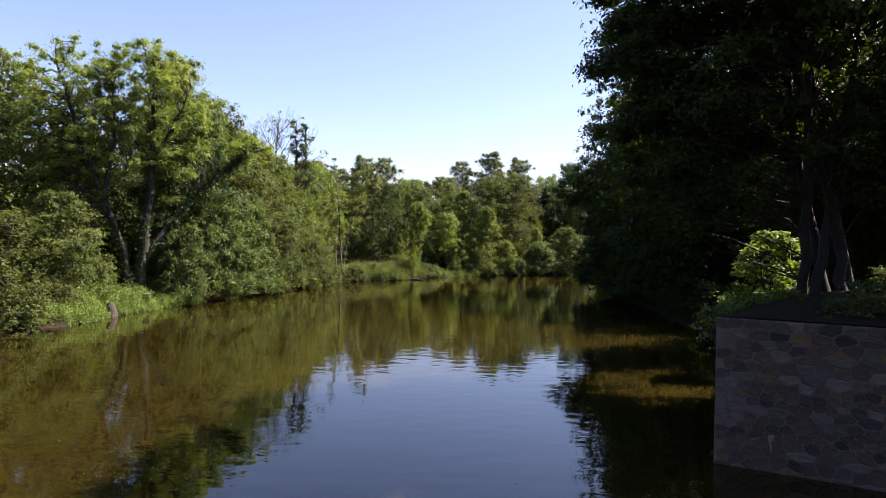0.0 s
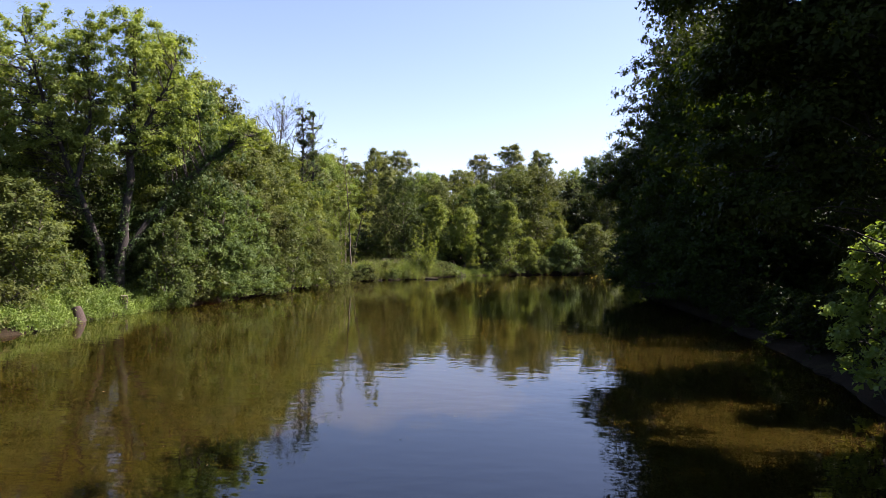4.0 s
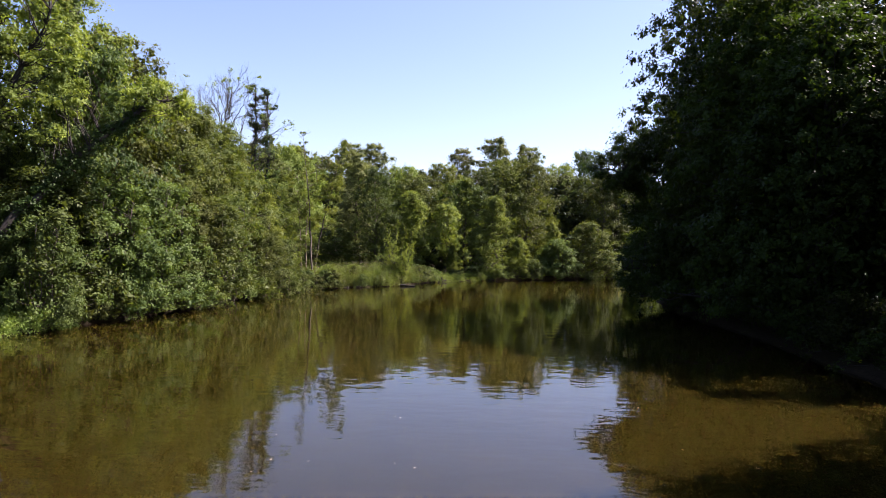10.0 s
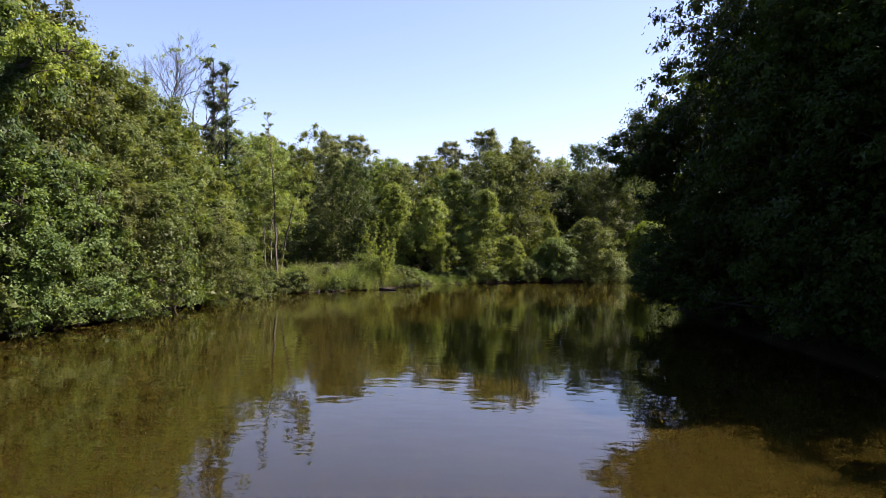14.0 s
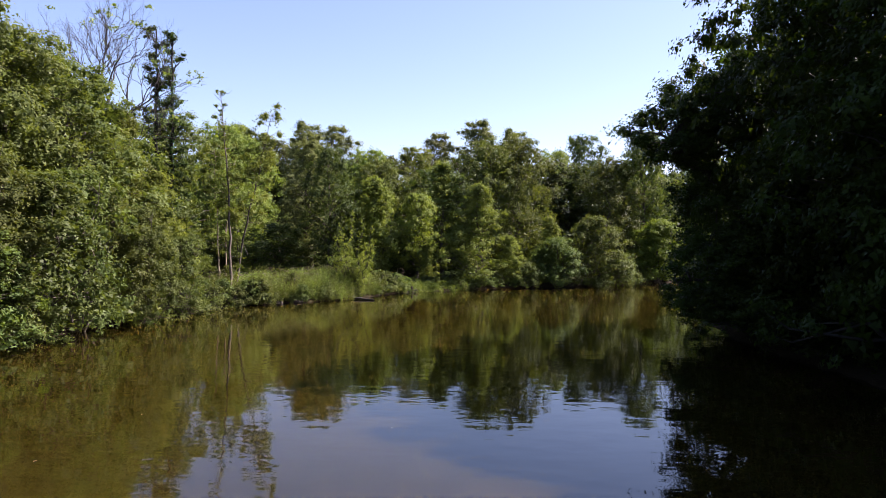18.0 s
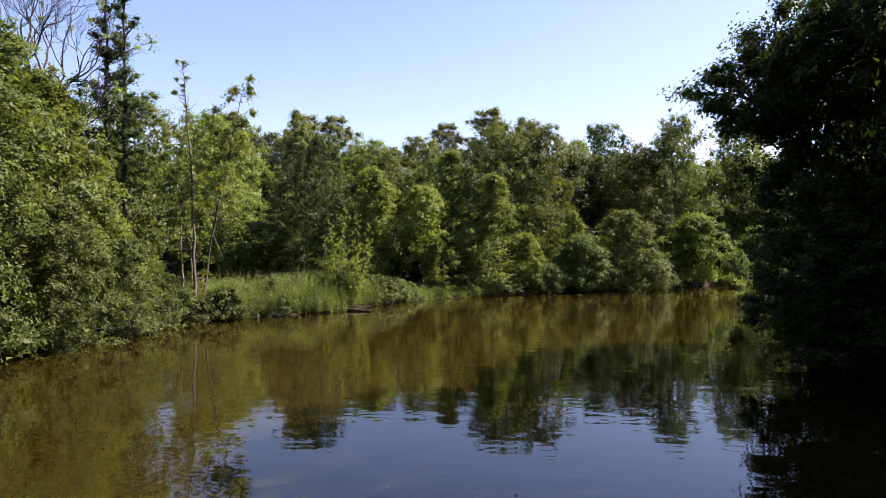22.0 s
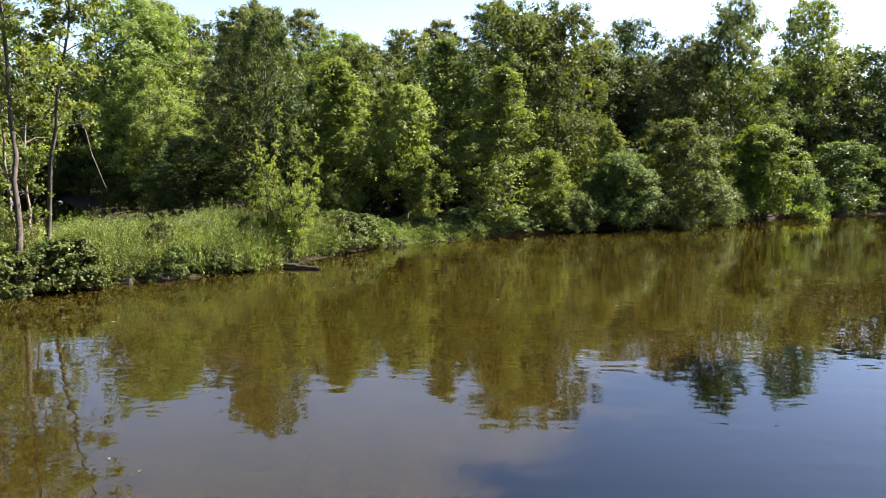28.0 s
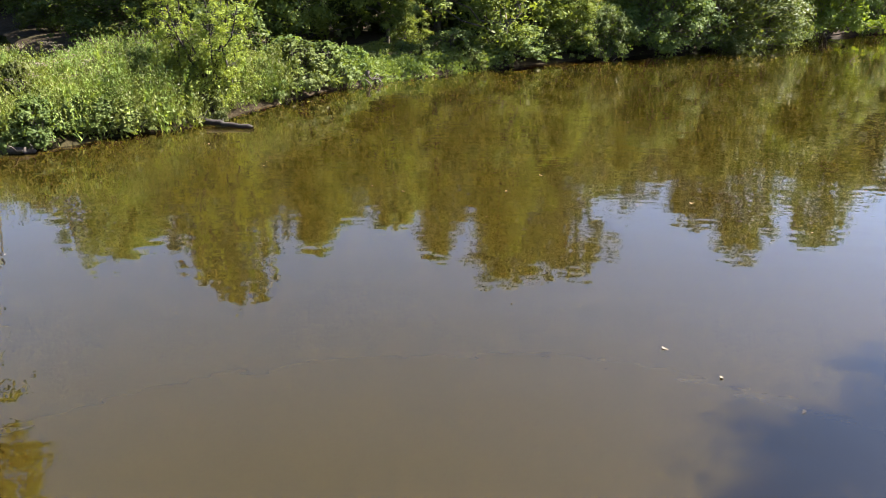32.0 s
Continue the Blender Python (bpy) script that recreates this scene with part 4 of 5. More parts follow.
# ---- herbs on the spit and the banks ----
def herb_bed(name, places, height, seed, per=26, size=0.13, leaf=HERB, label="", category="herbs"):
    """Tall herbs: many upright stalks with leaves up their length, as stuff."""
    g = np.random.default_rng(seed)
    pl = np.array(places)
    n = len(pl)
    base = np.stack([pl[:, 0], pl[:, 1], land(pl[:, 0], pl[:, 1])], 1)
    h = height * (0.50 + 0.30 * np.sin(pl[:, 0] * 2.3 + 2 * np.sin(pl[:, 1] * 1.9)) * np.sin(pl[:, 1] * 1.1) + 0.22 * np.sin(pl[:, 0] * 0.9) + 0.35 * g.random(n)) * np.where(g.random(n) < 0.1, 1.35, 1.0)
    leanv = g.normal(size=(n, 2)) * 0.16
    u = g.random((n, per)) ** 0.75
    c = np.empty((n, per, 3))
    c[..., :2] = base[:, None, :2] + leanv[:, None] * (u * h[:, None])[..., None] + g.normal(size=(n, per, 2)) * 0.11
    c[..., 2] = base[:, None, 2] + u * h[:, None]
    nn = g.normal(size=(n, per, 3)) * [1, 1, 0.5] + [0, 0, 0.45]
    v, q = leaves(g, c.reshape(-1, 3), nn.reshape(-1, 3), size, 0.5)
    return tagged(part(name, mesh_from(name, v, q), leaf), label, category, kind="stuff")


def scatter(line, width, count, seed, shift=0.0):
    g = np.random.default_rng(seed)
    pts = np.array(line, float)
    seg = np.linalg.norm(np.diff(pts, axis=0), axis=1)
    cum = np.concatenate([[0], np.cumsum(seg)])
    u = g.random(count) * cum[-1]
    p = np.stack([np.interp(u, cum, pts[:, 0]), np.interp(u, cum, pts[:, 1])], 1)
    k = np.clip(np.searchsorted(cum, u) - 1, 0, len(seg) - 1)
    d2 = np.diff(pts, axis=0)[k] / seg[k][:, None]
    return p + np.stack([-d2[:, 1], d2[:, 0]], 1) * (g.random(count) * width + shift)[:, None]


SPIT = [(-15.2, 89.4), (-12.6, 92.0), (-8.6, 95.2), (-6.8, 98.6), (-5.8, 100.8)]


def stalk_bed(name, places, seed, low, high, leaf, label, per=20, size=0.12):
    """Tufts of upright stalks, each tuft with a height, lean and leaf of its own; stalks thin out to the tip."""
    g = np.random.default_rng(seed)
    cs, ns, ss = [], [], []
    for x, y in places:
        k = int(g.integers(14, 34))
        h = (low + (high - low) * (0.5 + 0.5 * math.sin(x * 1.7 + 1.5 * math.sin(y * 1.3)))) * g.uniform(0.75, 1.25)
        wide, lean, big, stiff = g.uniform(0.2, 0.45), g.normal(size=2) * 0.10 + [0.06, -0.05], size * g.uniform(0.7, 1.5), g.uniform(0.1, 0.8)
        off = g.normal(size=(k, 2)) * wide
        z0 = land(x + off[:, 0], y + off[:, 1])
        hh = h * g.uniform(0.6, 1.1, k)
        u = g.random((k, per)) ** 0.8
        c = np.empty((k, per, 3))
        c[..., :2] = np.array([x, y]) + off[:, None] * (1 + 0.35 * u[..., None]) + (lean + g.normal(size=(k, 2)) * 0.08)[:, None] * (u * hh[:, None])[..., None]
        c[..., :2] += g.normal(size=(k, per, 2)) * (0.13 * (1.08 - u) + 0.012)[..., None]
        c[..., 2] = np.maximum(z0, 0.02)[:, None] + u * hh[:, None]
        cs.append(c.reshape(-1, 3))
        ns.append((g.normal(size=(k, per, 3)) * [1.0, 1.0, 0.4] + [0, 0, 0.2 + 0.6 * stiff]).reshape(-1, 3))
        ss.append((big * (1.25 - 0.75 * u)).ravel())
    v, q = leaves(g, np.concatenate(cs), np.concatenate(ns), np.concatenate(ss), 0.30, rise=1.0)
    return tagged(part(name, mesh_from(name, v, q), leaf), label, "herbs", kind="stuff")


stalk_bed("tall_herbs", scatter(SPIT, 4.6, 220, 61, -0.1), 62, 0.9, 2.0, HERB, "tall pale-flowering nettles and herbs crowding the spit", 34, 0.135)
stalk_bed("tall_herbs", scatter([(-18.5, 95.5), (-15.2, 99.5), (-10.5, 103)], 3.2, 130, 261, -0.3), 262, 0.7, 1.25, HERB, "tall flowering herbs at the back of the spit", 30, 0.14)
stalk_bed("tall_herbs", scatter(SPIT, 2.6, 90, 161, -0.1), 162, 0.8, 1.9, LEAF_BRIGHT, "green nettles standing among the paler herbs", 30, 0.15)
herb_bed("bank_herbs", scatter([(-25, 40), (-23.2, 43), (-23.6, 47), (-23.0, 53), (-21.6, 58)], 3.2, 2300, 63, -0.75), 1.4, 64, 22, 0.14, label="lush grass and herbs on the bank")
herb_bed("edge_herbs", scatter([(-21, 59), (-19.4, 68), (-18.8, 76), (-17, 84), (-15.4, 89)], 1.0, 420, 65, 0.2), 0.5, 66, 20, 0.14, LEAF_MID, "green herbs along the water's edge")
herb_bed("edge_herbs", scatter([(-2.6, 106.5), (3.4, 111), (11.6, 116.2), (17.6, 120), (22.6, 124.6), (31.6, 129.6), (41, 133.6)], 1.6, 600, 67, 0.1), 0.45, 68, 18, 0.17, LEAF_MID, "green herbs along the water's edge")
herb_bed("edge_herbs", scatter([(-4.9, 102.6), (-2.6, 105.2), (0.6, 107.8), (3.4, 110.2)], 2.4, 900, 77, -0.4), 0.75, 78, 18, 0.14, LEAF_MID, "green herbs along the water's edge")
herb_bed("grass_patch", scatter([(-4.8, 110.0), (-1.2, 113.4)], 2.0, 500, 69, -0.6), 0.35, 70, 14, 0.12, label="sunlit mown grass on the low bank", category="grass")
for x, y, s, sz in ((-15.9, 88.2, 0.9, 0.9), (-15.2, 89.2, 0.95, 0.85), (-14.5, 90.1, 1.0, 0.95), (-13.7, 90.9, 0.8, 0.75), (-12.9, 91.7, 0.45, 0.4), (-11.8, 92.6, 0.5, 0.5), (-10.4, 93.9, 0.4, 0.6), (-9.2, 94.6, 0.55, 0.45), (-12.2, 94.0, 0.6, 0.95), (-9.6, 96.6, 0.6, 1.0), (-7.4, 96.7, 0.45, 0.6), (-7.8, 100.2, 0.7, 1.0),
                    (-7.6, 97.9, 0.5, 0.5), (-6.6, 100.0, 0.7, 0.7), (-5.6, 101.6, 1.25, 1.05), (-4.9, 103.2, 1.15, 0.95), (-6.4, 103.0, 1.0, 0.9), (-14.0, 90.5, 1.0, 1.0), (-11.2, 93.0, 0.7, 0.7), (-9.8, 94.2, 0.6, 0.6), (-4.2, 105.4, 0.8, 0.6), (-1.2, 108.2, 0.7, 0.5), (0.6, 109.4, 0.8, 0.6)):
    plant_at(ELDER, x, y, s, sz)


for x, y in along([(-0.4, 107.2), (3.9, 110.9), (12, 116.0), (18, 119.8), (23, 124.3), (32, 129.4)], 4.6):
    s = rnd.uniform(0.55, 0.95)
    plant_at(ELDER, x + rnd.uniform(-0.3, 0.3), y + rnd.uniform(0, 0.4), s, s * rnd.uniform(0.5, 0.9))


def flower_heads():
    """Pale flat flower heads over the tall herbs of the spit."""
    g = np.random.default_rng(163)
    pl = scatter(SPIT, 4.2, 150, 164, 0.1)
    top = land(pl[:, 0], pl[:, 1]) + g.uniform(1.25, 2.0, len(pl))
    c = np.repeat(np.c_[pl, top], 26, 0) + g.normal(size=(len(pl) * 26, 3)) * [0.09, 0.09, 0.035]
    v, q = leaves(g, c, g.normal(size=c.shape) * 0.5 + [0, 0, 1.0], 0.045, 0.8)
    return tagged(part("flower_heads", mesh_from("flower_heads", v, q), BLOSSOM), "cream flower heads of the tall herbs", "flowers", kind="stuff")


flower_heads()


# ---- drift wood, stumps ----
def root_plate(x, y, reach, label, seed):
    """Bare roots that spread from a stub down the bank into the water."""
    g = np.random.default_rng(seed)
    root = new("root_plate")
    z = float(land(x, y))
    v, q = tubes([(bent(g, (0, 0, -0.3), (0.1, 0.0, 0.45), 5, 0.05), 0.16, 0.09)], 8)
    part("stub", mesh_from("stub", v + g.normal(size=v.shape) * 0.012, q, True), DEADWOOD, root)
    for k in range(9):
        a = k * 0.7 + g.normal() * 0.2
        far = reach * g.uniform(0.6, 1.2)
        end = (math.cos(a) * far, math.sin(a) * far, -0.25 - 0.2 * g.random())
        v, q = tubes([(bent(g, (0, 0, 0.15), end, 6, 0.07, 0.14), 0.055, 0.015)], 6)
        part("root", mesh_from("root", v, q, True), DEADWOOD, root)
    root.matrix_basis = pose(x, y, z)
    return tagged(root, label, "roots", "bare roots on the bank")


root_plate(-12.5, 91.5, 0.8, "reddish bare roots at the foot of the spit", 5)
root_plate(-3.3, 104.4, 0.9, "bleached roots spread on the gravelly bank", 6)
root_plate(-22.9, 52.2, 0.8, "bare roots round a sawn stump", 7)
def log_thing(name, pts, r0, r1, label, bark=DEADWOOD, knots=3, seed=0):
    g = np.random.default_rng(seed)
    pts = np.array(pts, float)
    fine = np.linspace(0, 1, 14)
    p = np.stack([np.interp(fine, np.linspace(0, 1, len(pts)), pts[:, k]) for k in range(3)], 1)
    p[1:-1] += g.normal(size=(12, 3)) * r0 * 0.25
    root = new(name)
    v, q = tubes([(p, r0, r1)], 9)
    v = v + g.normal(size=v.shape) * r0 * 0.09
    part("trunk", mesh_from("trunk", v, q, True), bark, root)
    for _ in range(knots):
        a = p[g.integers(3, 12)]
        v, q = tubes([(bent(g, a, a + unit(g.normal(size=3) + [0, 0, 0.8]) * r0 * g.uniform(2, 5), 4, 0.1), r0 * 0.3, r0 * 0.08)], 5)
        part("branch_stub", mesh_from("branch_stub", v, q, True), bark, root)
    return tagged(root, label, "log")


log_thing("drift_log", [(-8.3, 96.2, 0.22), (-7.2, 95.9, 0.12), (-5.7, 95.4, 0.03)], 0.12, 0.07, "dark drift log half sunk at the bank", BARK_DARK, seed=1)
log_thing("drift_log", [(-11.8, 92.2, 0.05), (-11.3, 92.2, 0.10), (-10.9, 92.3, 0.03)], 0.11, 0.06, "short grey log floating by the bank", seed=2, knots=2)
log_thing("drift_log", [(-14.2, 91.0, 0.35), (-13.4, 91.5, 0.2), (-12.6, 91.7, 0.06)], 0.12, 0.07, "grey root wood washed onto the bank", seed=3)
log_thing("drift_log", [(-4.0, 104.2, 0.25), (-3.2, 104.9, 0.18), (-2.2, 105.3, 0.05)], 0.10, 0.05, "bleached roots on the gravelly bank", seed=4, knots=5)
log_thing("fallen_branch", [(-19.4, 101, 7.4), (-18.7, 100.6, 5.2), (-17.7, 100, 3.4)], 0.035, 0.02, "thin broken branch hanging from the trees", seed=5, knots=2)


def stump_thing(x, y, r, h, lean, label, seed):
    g = np.random.default_rng(seed)
    root = new("tree_stump")
    z0 = float(land(x, y)) - 0.25
    p = np.array([(0, 0, 0), (0.02, 0, h * 0.35), (lean * 0.5, 0, h * 0.7), (lean, 0, h)])
    v, q = tubes([(p, r * 1.25, r * 0.9)], 12)
    v[:12, :2] *= 1.35
    v += g.normal(size=v.shape) * r * 0.06
    part("bole", mesh_from("bole", v, q, True), STUMPWOOD, root)
    bm = bmesh.new()
    top = v[-12:]
    bm.faces.new([bm.verts.new(c) for c in top])
    part("cut_face", bm, BARK_PALE, root, "pale sawn top")
    root.matrix_basis = pose(x, y, z0)
    return tagged(root, label, "stump", "stumps on the bank")


stump_thing(-23.1, 47.6, 0.30, 1.0, -0.2, "weathered brown tree stump at the water's edge", 1)
stump_thing(-23.15, 52.5, 0.28, 1.1, 0.05, "freshly sawn stump with roots on the bank", 2)


# ---- terrace and its stone wall ----
CORNER, ALONG, BACK, TOP = np.array([8.85, 19.75]), np.array([0.889, -0.457]), np.array([0.573, 0.819]), 3.85


def terrace():
    g = np.random.default_rng(71)
    n, m2 = 34, 30
    a, b = np.linspace(0.03, 46, n) ** 1.0, np.r_[0.03, 0.25, np.linspace(0.6, 24, m2 - 2)]
    A, B = np.meshgrid(a, b, indexing="ij")
    x = CORNER[0] + ALONG[0] * A + BACK[0] * B
    y = CORNER[1] + ALONG[1] * A + BACK[1] * B
    z = TOP + 0.02 + 0.30 * np.clip(B / 3, 0, 1) * np.clip(A / 2, 0, 1) + 0.08 * rolling(x * 2.2, y * 2.2) + 0.03 * g.normal(size=A.shape)
    z = np.where(B > 10.5, z - (B - 10.5) * 0.22, z)
    z[:, -1] = -0.6
    z[-1] = -0.6
    z[:, 0] = TOP - 0.02
    z[0] = np.where(B[0] > 10.5, TOP - 0.02 - (B[0] - 10.5) * 0.25, TOP - 0.02)
    v = np.stack([x, y, z], -1).reshape(-1, 3)
    i = np.arange(n * m2).reshape(n, m2)
    q = np.stack([i[:-1, :-1], i[1:, :-1], i[1:, 1:], i[:-1, 1:]], -1).reshape(-1, 4)
    ob = part("ground", mesh_from("terrace", v, q, True), EARTH)
    return tagged(ob, "raised dark earth terrace behind the stone wall", "ground", kind="structure")


def prism(bm, pts, z0, z1):
    lo = [bm.verts.new((*p, z0)) for p in pts]
    hi = [bm.verts.new((*p, z1)) for p in pts]
    bm.faces.new(lo[::-1])
    bm.faces.new(hi)
    for k in range(len(pts)):
        bm.faces.new((lo[k], lo[(k + 1) % len(pts)], hi[(k + 1) % len(pts)], hi[k]))


def wall():
    c = CORNER
    ob_bm = bmesh.new()
    e1, e2 = c + ALONG * 24, c + BACK * 10.2
    prism(ob_bm, [c, e1, e1 + BACK * 0.6, c + (ALONG + BACK) * 0.6, e2 + ALONG * 0.6, e2], -1.2, TOP - 0.06)
    bmesh.ops.recalc_face_normals(ob_bm, faces=ob_bm.faces)
    ob = part("wall_terrace", ob_bm, MORTAR)
    tagged(ob, "old rubble stone retaining wall rising from the water", "wall", kind="structure")
    return ob


terrace()
WALL = wall()
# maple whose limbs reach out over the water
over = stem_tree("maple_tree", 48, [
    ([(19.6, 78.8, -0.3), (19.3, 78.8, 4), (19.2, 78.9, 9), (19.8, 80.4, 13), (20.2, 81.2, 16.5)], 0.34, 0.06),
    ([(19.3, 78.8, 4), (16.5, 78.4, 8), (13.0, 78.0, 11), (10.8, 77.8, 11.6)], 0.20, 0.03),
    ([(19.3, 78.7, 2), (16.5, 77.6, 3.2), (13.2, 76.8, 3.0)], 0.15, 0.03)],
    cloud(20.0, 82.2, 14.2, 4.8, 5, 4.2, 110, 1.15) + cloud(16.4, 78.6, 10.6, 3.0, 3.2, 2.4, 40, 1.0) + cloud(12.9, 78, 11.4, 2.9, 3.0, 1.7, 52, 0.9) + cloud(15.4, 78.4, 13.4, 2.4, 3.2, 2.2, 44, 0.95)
    + cloud(17.0, 79, 8, 3.6, 4, 4.0, 70, 1.05) + cloud(15.0, 77, 3.0, 2.8, 3.4, 2.3, 44, 0.95), 0.17, LEAF_SHADED, BARK_DARK, 300, 0.5,
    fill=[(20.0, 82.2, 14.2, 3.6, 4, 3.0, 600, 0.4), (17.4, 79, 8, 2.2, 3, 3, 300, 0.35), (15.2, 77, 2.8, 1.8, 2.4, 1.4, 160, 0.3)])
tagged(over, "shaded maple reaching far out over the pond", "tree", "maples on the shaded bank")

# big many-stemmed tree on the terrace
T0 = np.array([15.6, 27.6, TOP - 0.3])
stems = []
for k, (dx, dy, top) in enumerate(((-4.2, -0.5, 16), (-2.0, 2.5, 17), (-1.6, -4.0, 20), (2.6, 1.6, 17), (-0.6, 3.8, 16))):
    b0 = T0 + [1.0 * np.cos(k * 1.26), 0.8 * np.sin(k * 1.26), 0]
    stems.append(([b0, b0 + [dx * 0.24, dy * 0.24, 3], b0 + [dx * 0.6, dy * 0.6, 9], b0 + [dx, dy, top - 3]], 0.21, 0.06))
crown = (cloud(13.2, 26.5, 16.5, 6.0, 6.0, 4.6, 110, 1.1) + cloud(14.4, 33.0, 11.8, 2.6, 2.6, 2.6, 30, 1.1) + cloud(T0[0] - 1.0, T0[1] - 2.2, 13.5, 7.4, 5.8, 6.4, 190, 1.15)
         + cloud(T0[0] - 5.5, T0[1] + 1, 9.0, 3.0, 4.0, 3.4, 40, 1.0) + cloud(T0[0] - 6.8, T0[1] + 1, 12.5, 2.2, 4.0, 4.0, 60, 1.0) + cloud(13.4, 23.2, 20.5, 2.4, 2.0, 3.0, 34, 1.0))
lime = stem_tree("linden_tree", 73, stems, crown, 0.15, LEAF_SHADED, BARK_DARK, 430, 0.5,
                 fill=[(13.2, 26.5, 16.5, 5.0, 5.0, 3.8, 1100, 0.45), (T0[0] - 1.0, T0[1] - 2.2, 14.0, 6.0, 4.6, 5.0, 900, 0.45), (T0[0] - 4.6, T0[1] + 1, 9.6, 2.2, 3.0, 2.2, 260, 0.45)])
tagged(lime, "huge many-stemmed linden on the wall terrace, shade in its leaf colour", "tree")

# oaks out of view, added to shade the water and the linden's stems
for x, y, sc, hz in ((20.5, 15.5, 1.25, 1.15), (28.5, 12, 1.3, 1.4), (26, 22, 1.1, 1.3), (25.4, 26.6, 0.9, 1.2)):
    put(OAK, x, y, TOP - 0.4, rnd.uniform(0, 360), sc, hz)

# bright bush behind the wall, hedge and creeper on the terrace
# three maples added to throw a band of shade on the water
put(MAPLE, 19.8, 39.0, 0.3, 70, 0.50, 1.1)
put(MAPLE, 23.6, 40.4, 0.3, 160, 0.52, 1.2)
put(MAPLE2, 21.6, 39.2, 0.3, 250, 0.5, 1.0)
# a brighter leaf makes up for sunlight that misses this bush
sunny = plant("hazel_bush", 30, 6.2, 2.0, "dome", 0.3, 70, 110, 0.16, LEAF_FRESH, BARK_DARK, ragged=0.5, stems=4, trunk_r=0.06, lobe=0.26, fill=120)
sunny.matrix_basis = pose(15.3, 32.0, 0.1, 0, 0, 40) @ Matrix.Diagonal((1.05, 1.05, 1.0, 1))
tagged(sunny, "bush behind the wall, sunlight put into its light green leaves", "bush")
for x, y, s in ((14.6, 23.4, 0.5), (16.6, 22.6, 0.6), (18.8, 21.8, 0.65), (21, 21, 0.7), (19.5, 30.5, 0.6), (23, 28, 0.7)):
    put(SCRUB, x, y, TOP - 0.15, rnd.uniform(0, 360), s, s * 0.75)
for a, b, s in ((2.6, 1.1, 0.4), (3.4, 1.3, 0.5), (4.2, 1.0, 0.45), (5.0, 1.3, 0.55), (5.9, 1.1, 0.5), (1.2, 3.2, 0.35)):
    p = CORNER + ALONG * a + BACK * b
    put(SCRUB, p[0], p[1], TOP + 0.05, a * 70, s * 0.7, s * 0.45)
g8 = np.random.default_rng(75)
vine = []
for b in np.linspace(0.3, 11, 46):
    p = CORNER + BACK * b + g8.normal(size=2) * 0.15 - ALONG * g8.uniform(0.0, 0.22)
    for dz in np.linspace(0, g8.uniform(0.3, 2.6) * min(1, b / 3 + 0.25), 4):
        vine.append((p[0], p[1], TOP + 0.1 - dz, g8.uniform(0.14, 0.3), 30))
v, q = lobe_leaves(g8, vine, 0.09, 0.8, 0.2, 0.3, 4)
creeper = tagged(part("creeper", mesh_from("creeper", v, q), LEAF_MID), "green creeper hanging down over the wall", "creeper", kind="stuff")


# stones of the wall face, one by one
def clipped(poly, mid, way):
    """The side of a polygon that lies behind the line through mid across way."""
    out = []
    for p, q in zip(poly, poly[1:] + poly[:1]):
        a, b = (p - mid) @ way, (q - mid) @ way
        if a <= 0:
            out.append(p)
        if a * b < 0:
            out.append(p + (q - p) * (a / (a - b)))
    return out


def rubble_stone(g, outline, mat):
    """One roughly squared stone: its outline rounded, its face proud and uneven."""
    outline = [p * (1 - f) + q * f for p, q in zip(outline, outline[1:] + outline[:1]) for f in (0.14, 0.5, 0.86)]
    ring = np.array(outline)
    mid = ring.mean(0)
    size = np.linalg.norm(ring - mid, axis=1).mean()
    ring = mid + (ring - mid) * (1 - 0.012 / size) + g.normal(size=ring.shape) * 0.009
    depth = g.uniform(0.012, 0.045)
    n = len(ring)
    rows = [np.c_[ring - mid, np.full(n, -0.01)], np.c_[(ring - mid) * 0.95, np.full(n, depth * 0.7)],
            np.c_[(ring - mid) * 0.72 + g.normal(size=(n, 2)) * 0.01, depth + g.normal(size=n) * 0.006]]
    bm = bmesh.new()
    bv = [bm.verts.new(p) for p in np.concatenate(rows)]
    for r in range(2):
        for k in range(n):
            bm.faces.new((bv[r * n + k], bv[r * n + (k + 1) % n], bv[(r + 1) * n + (k + 1) % n], bv[(r + 1) * n + k]))
    bm.faces.new(bv[2 * n:])
    return part("stone", bm, mat, WALL), mid


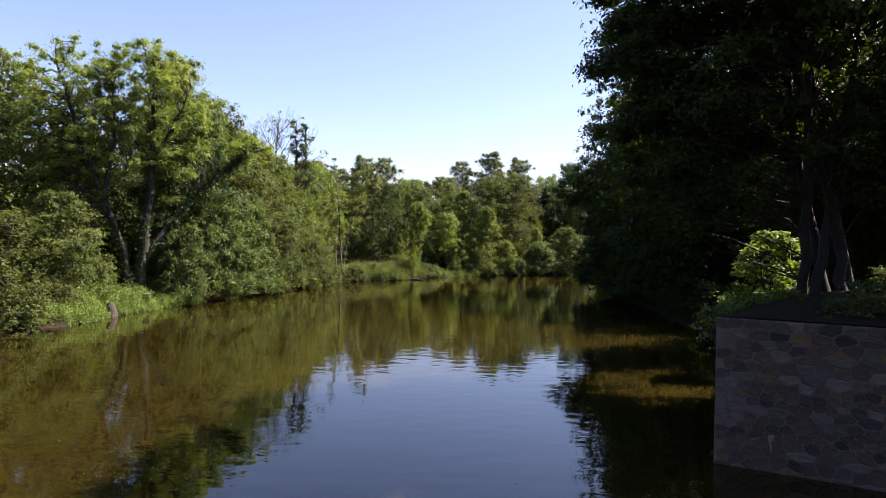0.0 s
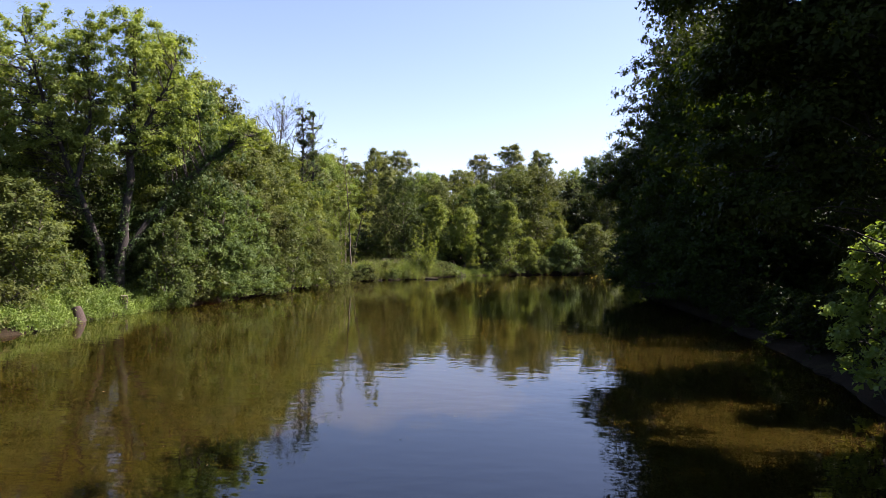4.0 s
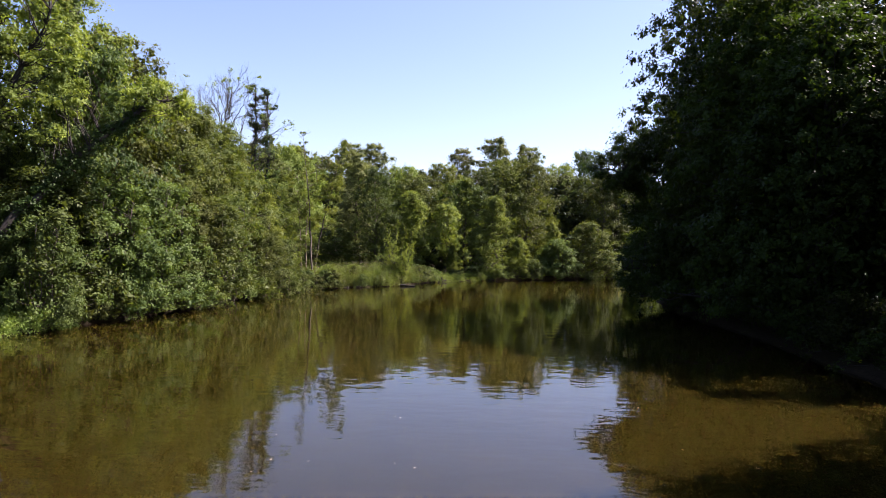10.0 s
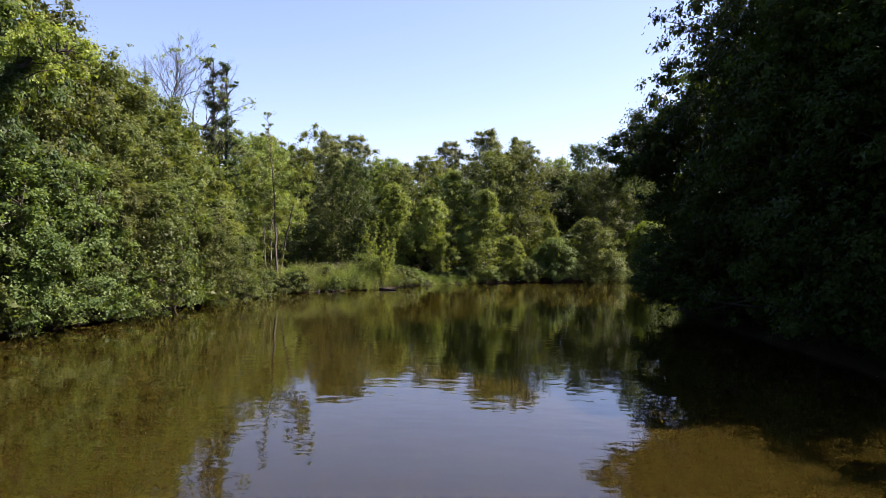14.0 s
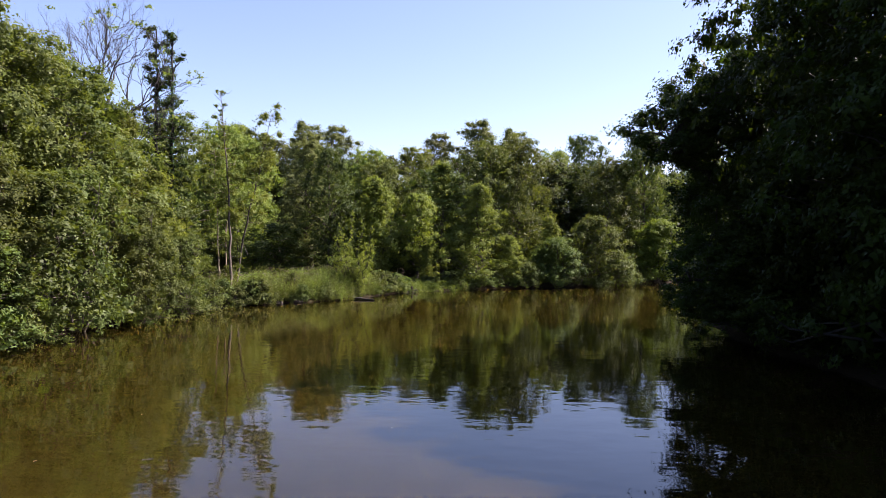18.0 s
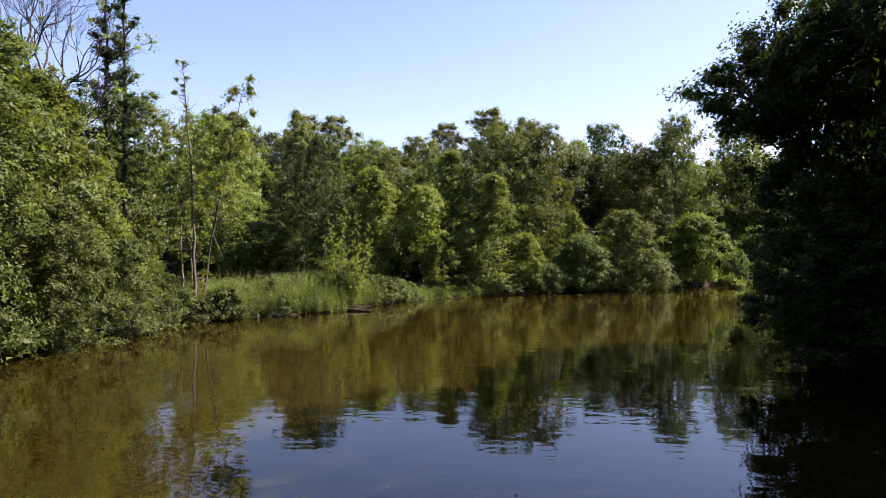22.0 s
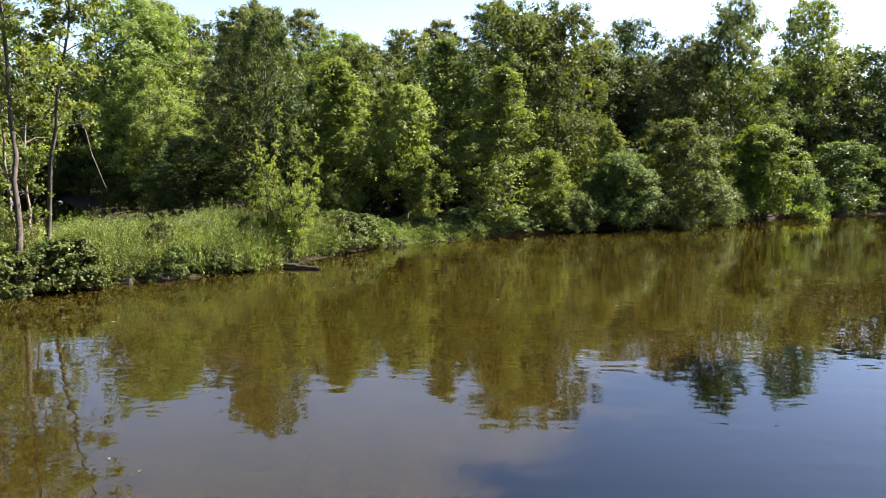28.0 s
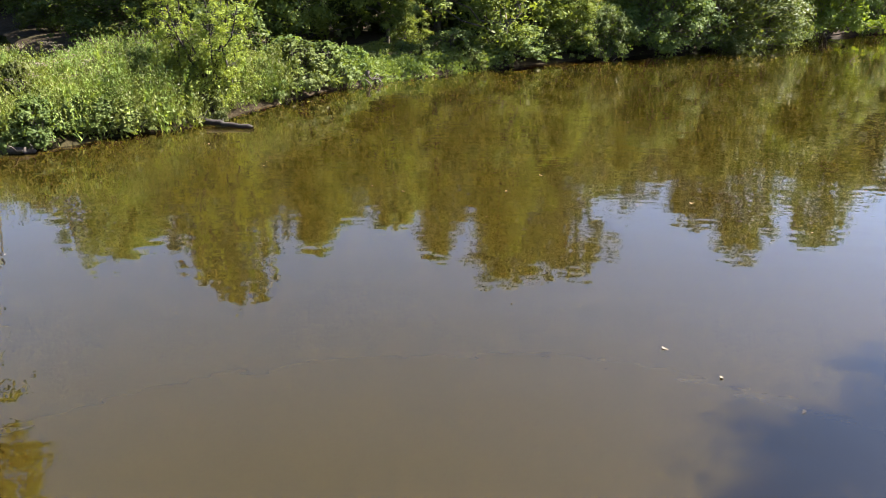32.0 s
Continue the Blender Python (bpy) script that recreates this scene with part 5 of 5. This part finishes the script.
def lay_rubble(way, length, seed, limit):
    """Rough courses of rubble: each stone takes the ground nearest to its middle."""
    g = np.random.default_rng(seed)
    seeds, z = [], -0.2
    while z < TOP - 0.1:
        h = g.choice((0.17, 0.22, 0.27, 0.34))
        a = g.uniform(-0.3, 0.0)
        while a < length + 0.4:
            w = h * g.uniform(0.9, 2.1) + 0.06
            seeds.append((a + w / 2, z + h / 2 + g.normal() * 0.045, h))
            a += w
        z += h
    pts = np.array(seeds)
    turn = Matrix.Rotation(math.atan2(way[1], way[0]), 4, "Z") @ Matrix.Rotation(math.pi / 2, 4, "X")
    top, done = TOP - 0.05, 0
    for k, (a, z, h) in enumerate(pts):
        if not 0.05 < a < length or z > top - 0.03 or done >= limit:
            continue
        c = np.array([a, z])
        poly = [np.array(p) for p in ((max(0.0, a - 0.6), max(-0.3, z - 0.4)), (a + 0.6, max(-0.3, z - 0.4)), (a + 0.6, min(top, z + 0.4)), (max(0.0, a - 0.6), min(top, z + 0.4)))]
        for m in np.argsort(np.hypot(pts[:, 0] - a, pts[:, 1] - z))[1:15]:
            o = pts[m, :2]
            d2 = (o - c) * [1.0, 2.4]
            poly = clipped(poly, (c + o) / 2, d2)
        if len(poly) < 3:
            continue
        pale = (a < 0.6 and 1.0 < z < 2.2) or g.random() < 0.07
        ob, mid = rubble_stone(g, poly, MORTAR if pale else STONE)
        p = CORNER + np.array(way) * mid[0]
        ob.matrix_basis = Matrix.Translation((p[0], p[1], mid[1])) @ turn
        done += 1


lay_rubble(ALONG, 6.5, 3, 330)


# pale lime run-off low on the wall face
def lime_stain():
    g = np.random.default_rng(9)
    bm = bmesh.new()
    left = [bm.verts.new((-0.055 - 0.02 * math.sin(5 * u) + 0.03 * u + 0.006 * g.normal(), 0.0, 0.22 - 0.42 * u)) for u in np.linspace(0, 1, 7)]
    right = [bm.verts.new((0.06 + 0.02 * math.sin(7 * u + 1) - 0.06 * u + 0.006 * g.normal(), 0.0, 0.24 - 0.42 * u)) for u in np.linspace(0, 1, 7)]
    for k in range(6):
        bm.faces.new((left[k], left[k + 1], right[k + 1], right[k]))
    ob = part("lime_stain", bm, PALESTONE, WALL, "whitish lime run-off")
    p = CORNER + ALONG * 1.35 - BACK * 0.055
    ob.matrix_basis = Matrix.Translation((p[0], p[1], 0.72)) @ Matrix.Rotation(math.atan2(ALONG[1], ALONG[0]), 4, "Z")


lime_stain()


# ---- bits on and by the water ----
def floating_bits():
    """Feathers and fallen leaves lying on the water."""
    g = np.random.default_rng(81)
    n = 150
    x, y = g.uniform(-12, 14, n), g.uniform(16, 100, n)
    c = np.stack([x, y, np.full(n, 0.012)], 1)
    v, q = leaves(g, c, np.tile([0, 0, 1.0], (n, 1)) + g.normal(size=(n, 3)) * 0.12, g.uniform(0.05, 0.11, n), 0.5, 0.0)
    return tagged(part("floating_leaves", mesh_from("floating_leaves", v, q), BARK_PALE), "pale leaves and feathers afloat on the water", "leaves", kind="stuff")


floating_bits()
for k, (x, y, w) in enumerate(((21.5, 112.0, 40), (25.5, 108.6, -70), (9.0, 112.4, 20))):
    a = radians(w)
    log_thing("twig", [(x, y, -0.1), (x + 0.3 * math.cos(a), y + 0.1, 0.12), (x + 0.7 * math.cos(a), y + 0.3 * math.sin(a), 0.3)], 0.02, 0.01, "thin dead twig sticking out of the water", BARK, 1, 90 + k)


def flat_stone(x, y, w, d2, h, label, seed):
    """A flat, worn slab."""
    g = np.random.default_rng(seed)
    bm = bmesh.new()
    bmesh.ops.create_cube(bm, size=1.0)
    bmesh.ops.bevel(bm, geom=bm.edges[:], offset=0.12, segments=2, affect="EDGES")
    for vert in bm.verts:
        vert.co = Vector((vert.co.x * w, vert.co.y * d2, vert.co.z * h)) + Vector(g.normal(size=3) * 0.015)
    ob = part("flat_stone", bm, PALESTONE)
    ob.matrix_basis = pose(x, y, float(land(x, y)) + h * 0.3, 3, -4, seed * 30)
    return tagged(ob, label, "stone", "stones on the bank")


flat_stone(-13.2, 91.6, 0.5, 0.35, 0.16, "pale worn stone at the foot of the spit", 1)
flat_stone(-12.7, 91.7, 0.3, 0.25, 0.14, "small pale stone in the shallow water", 2)
for k, (x, y) in enumerate(((0.9, 109.2), (1.5, 109.6), (0.3, 108.9), (2.0, 110.1))):
    flat_stone(x, y, 0.4 + 0.08 * k, 0.3, 0.3, "weathered stone among roots on the bank", 3 + k)
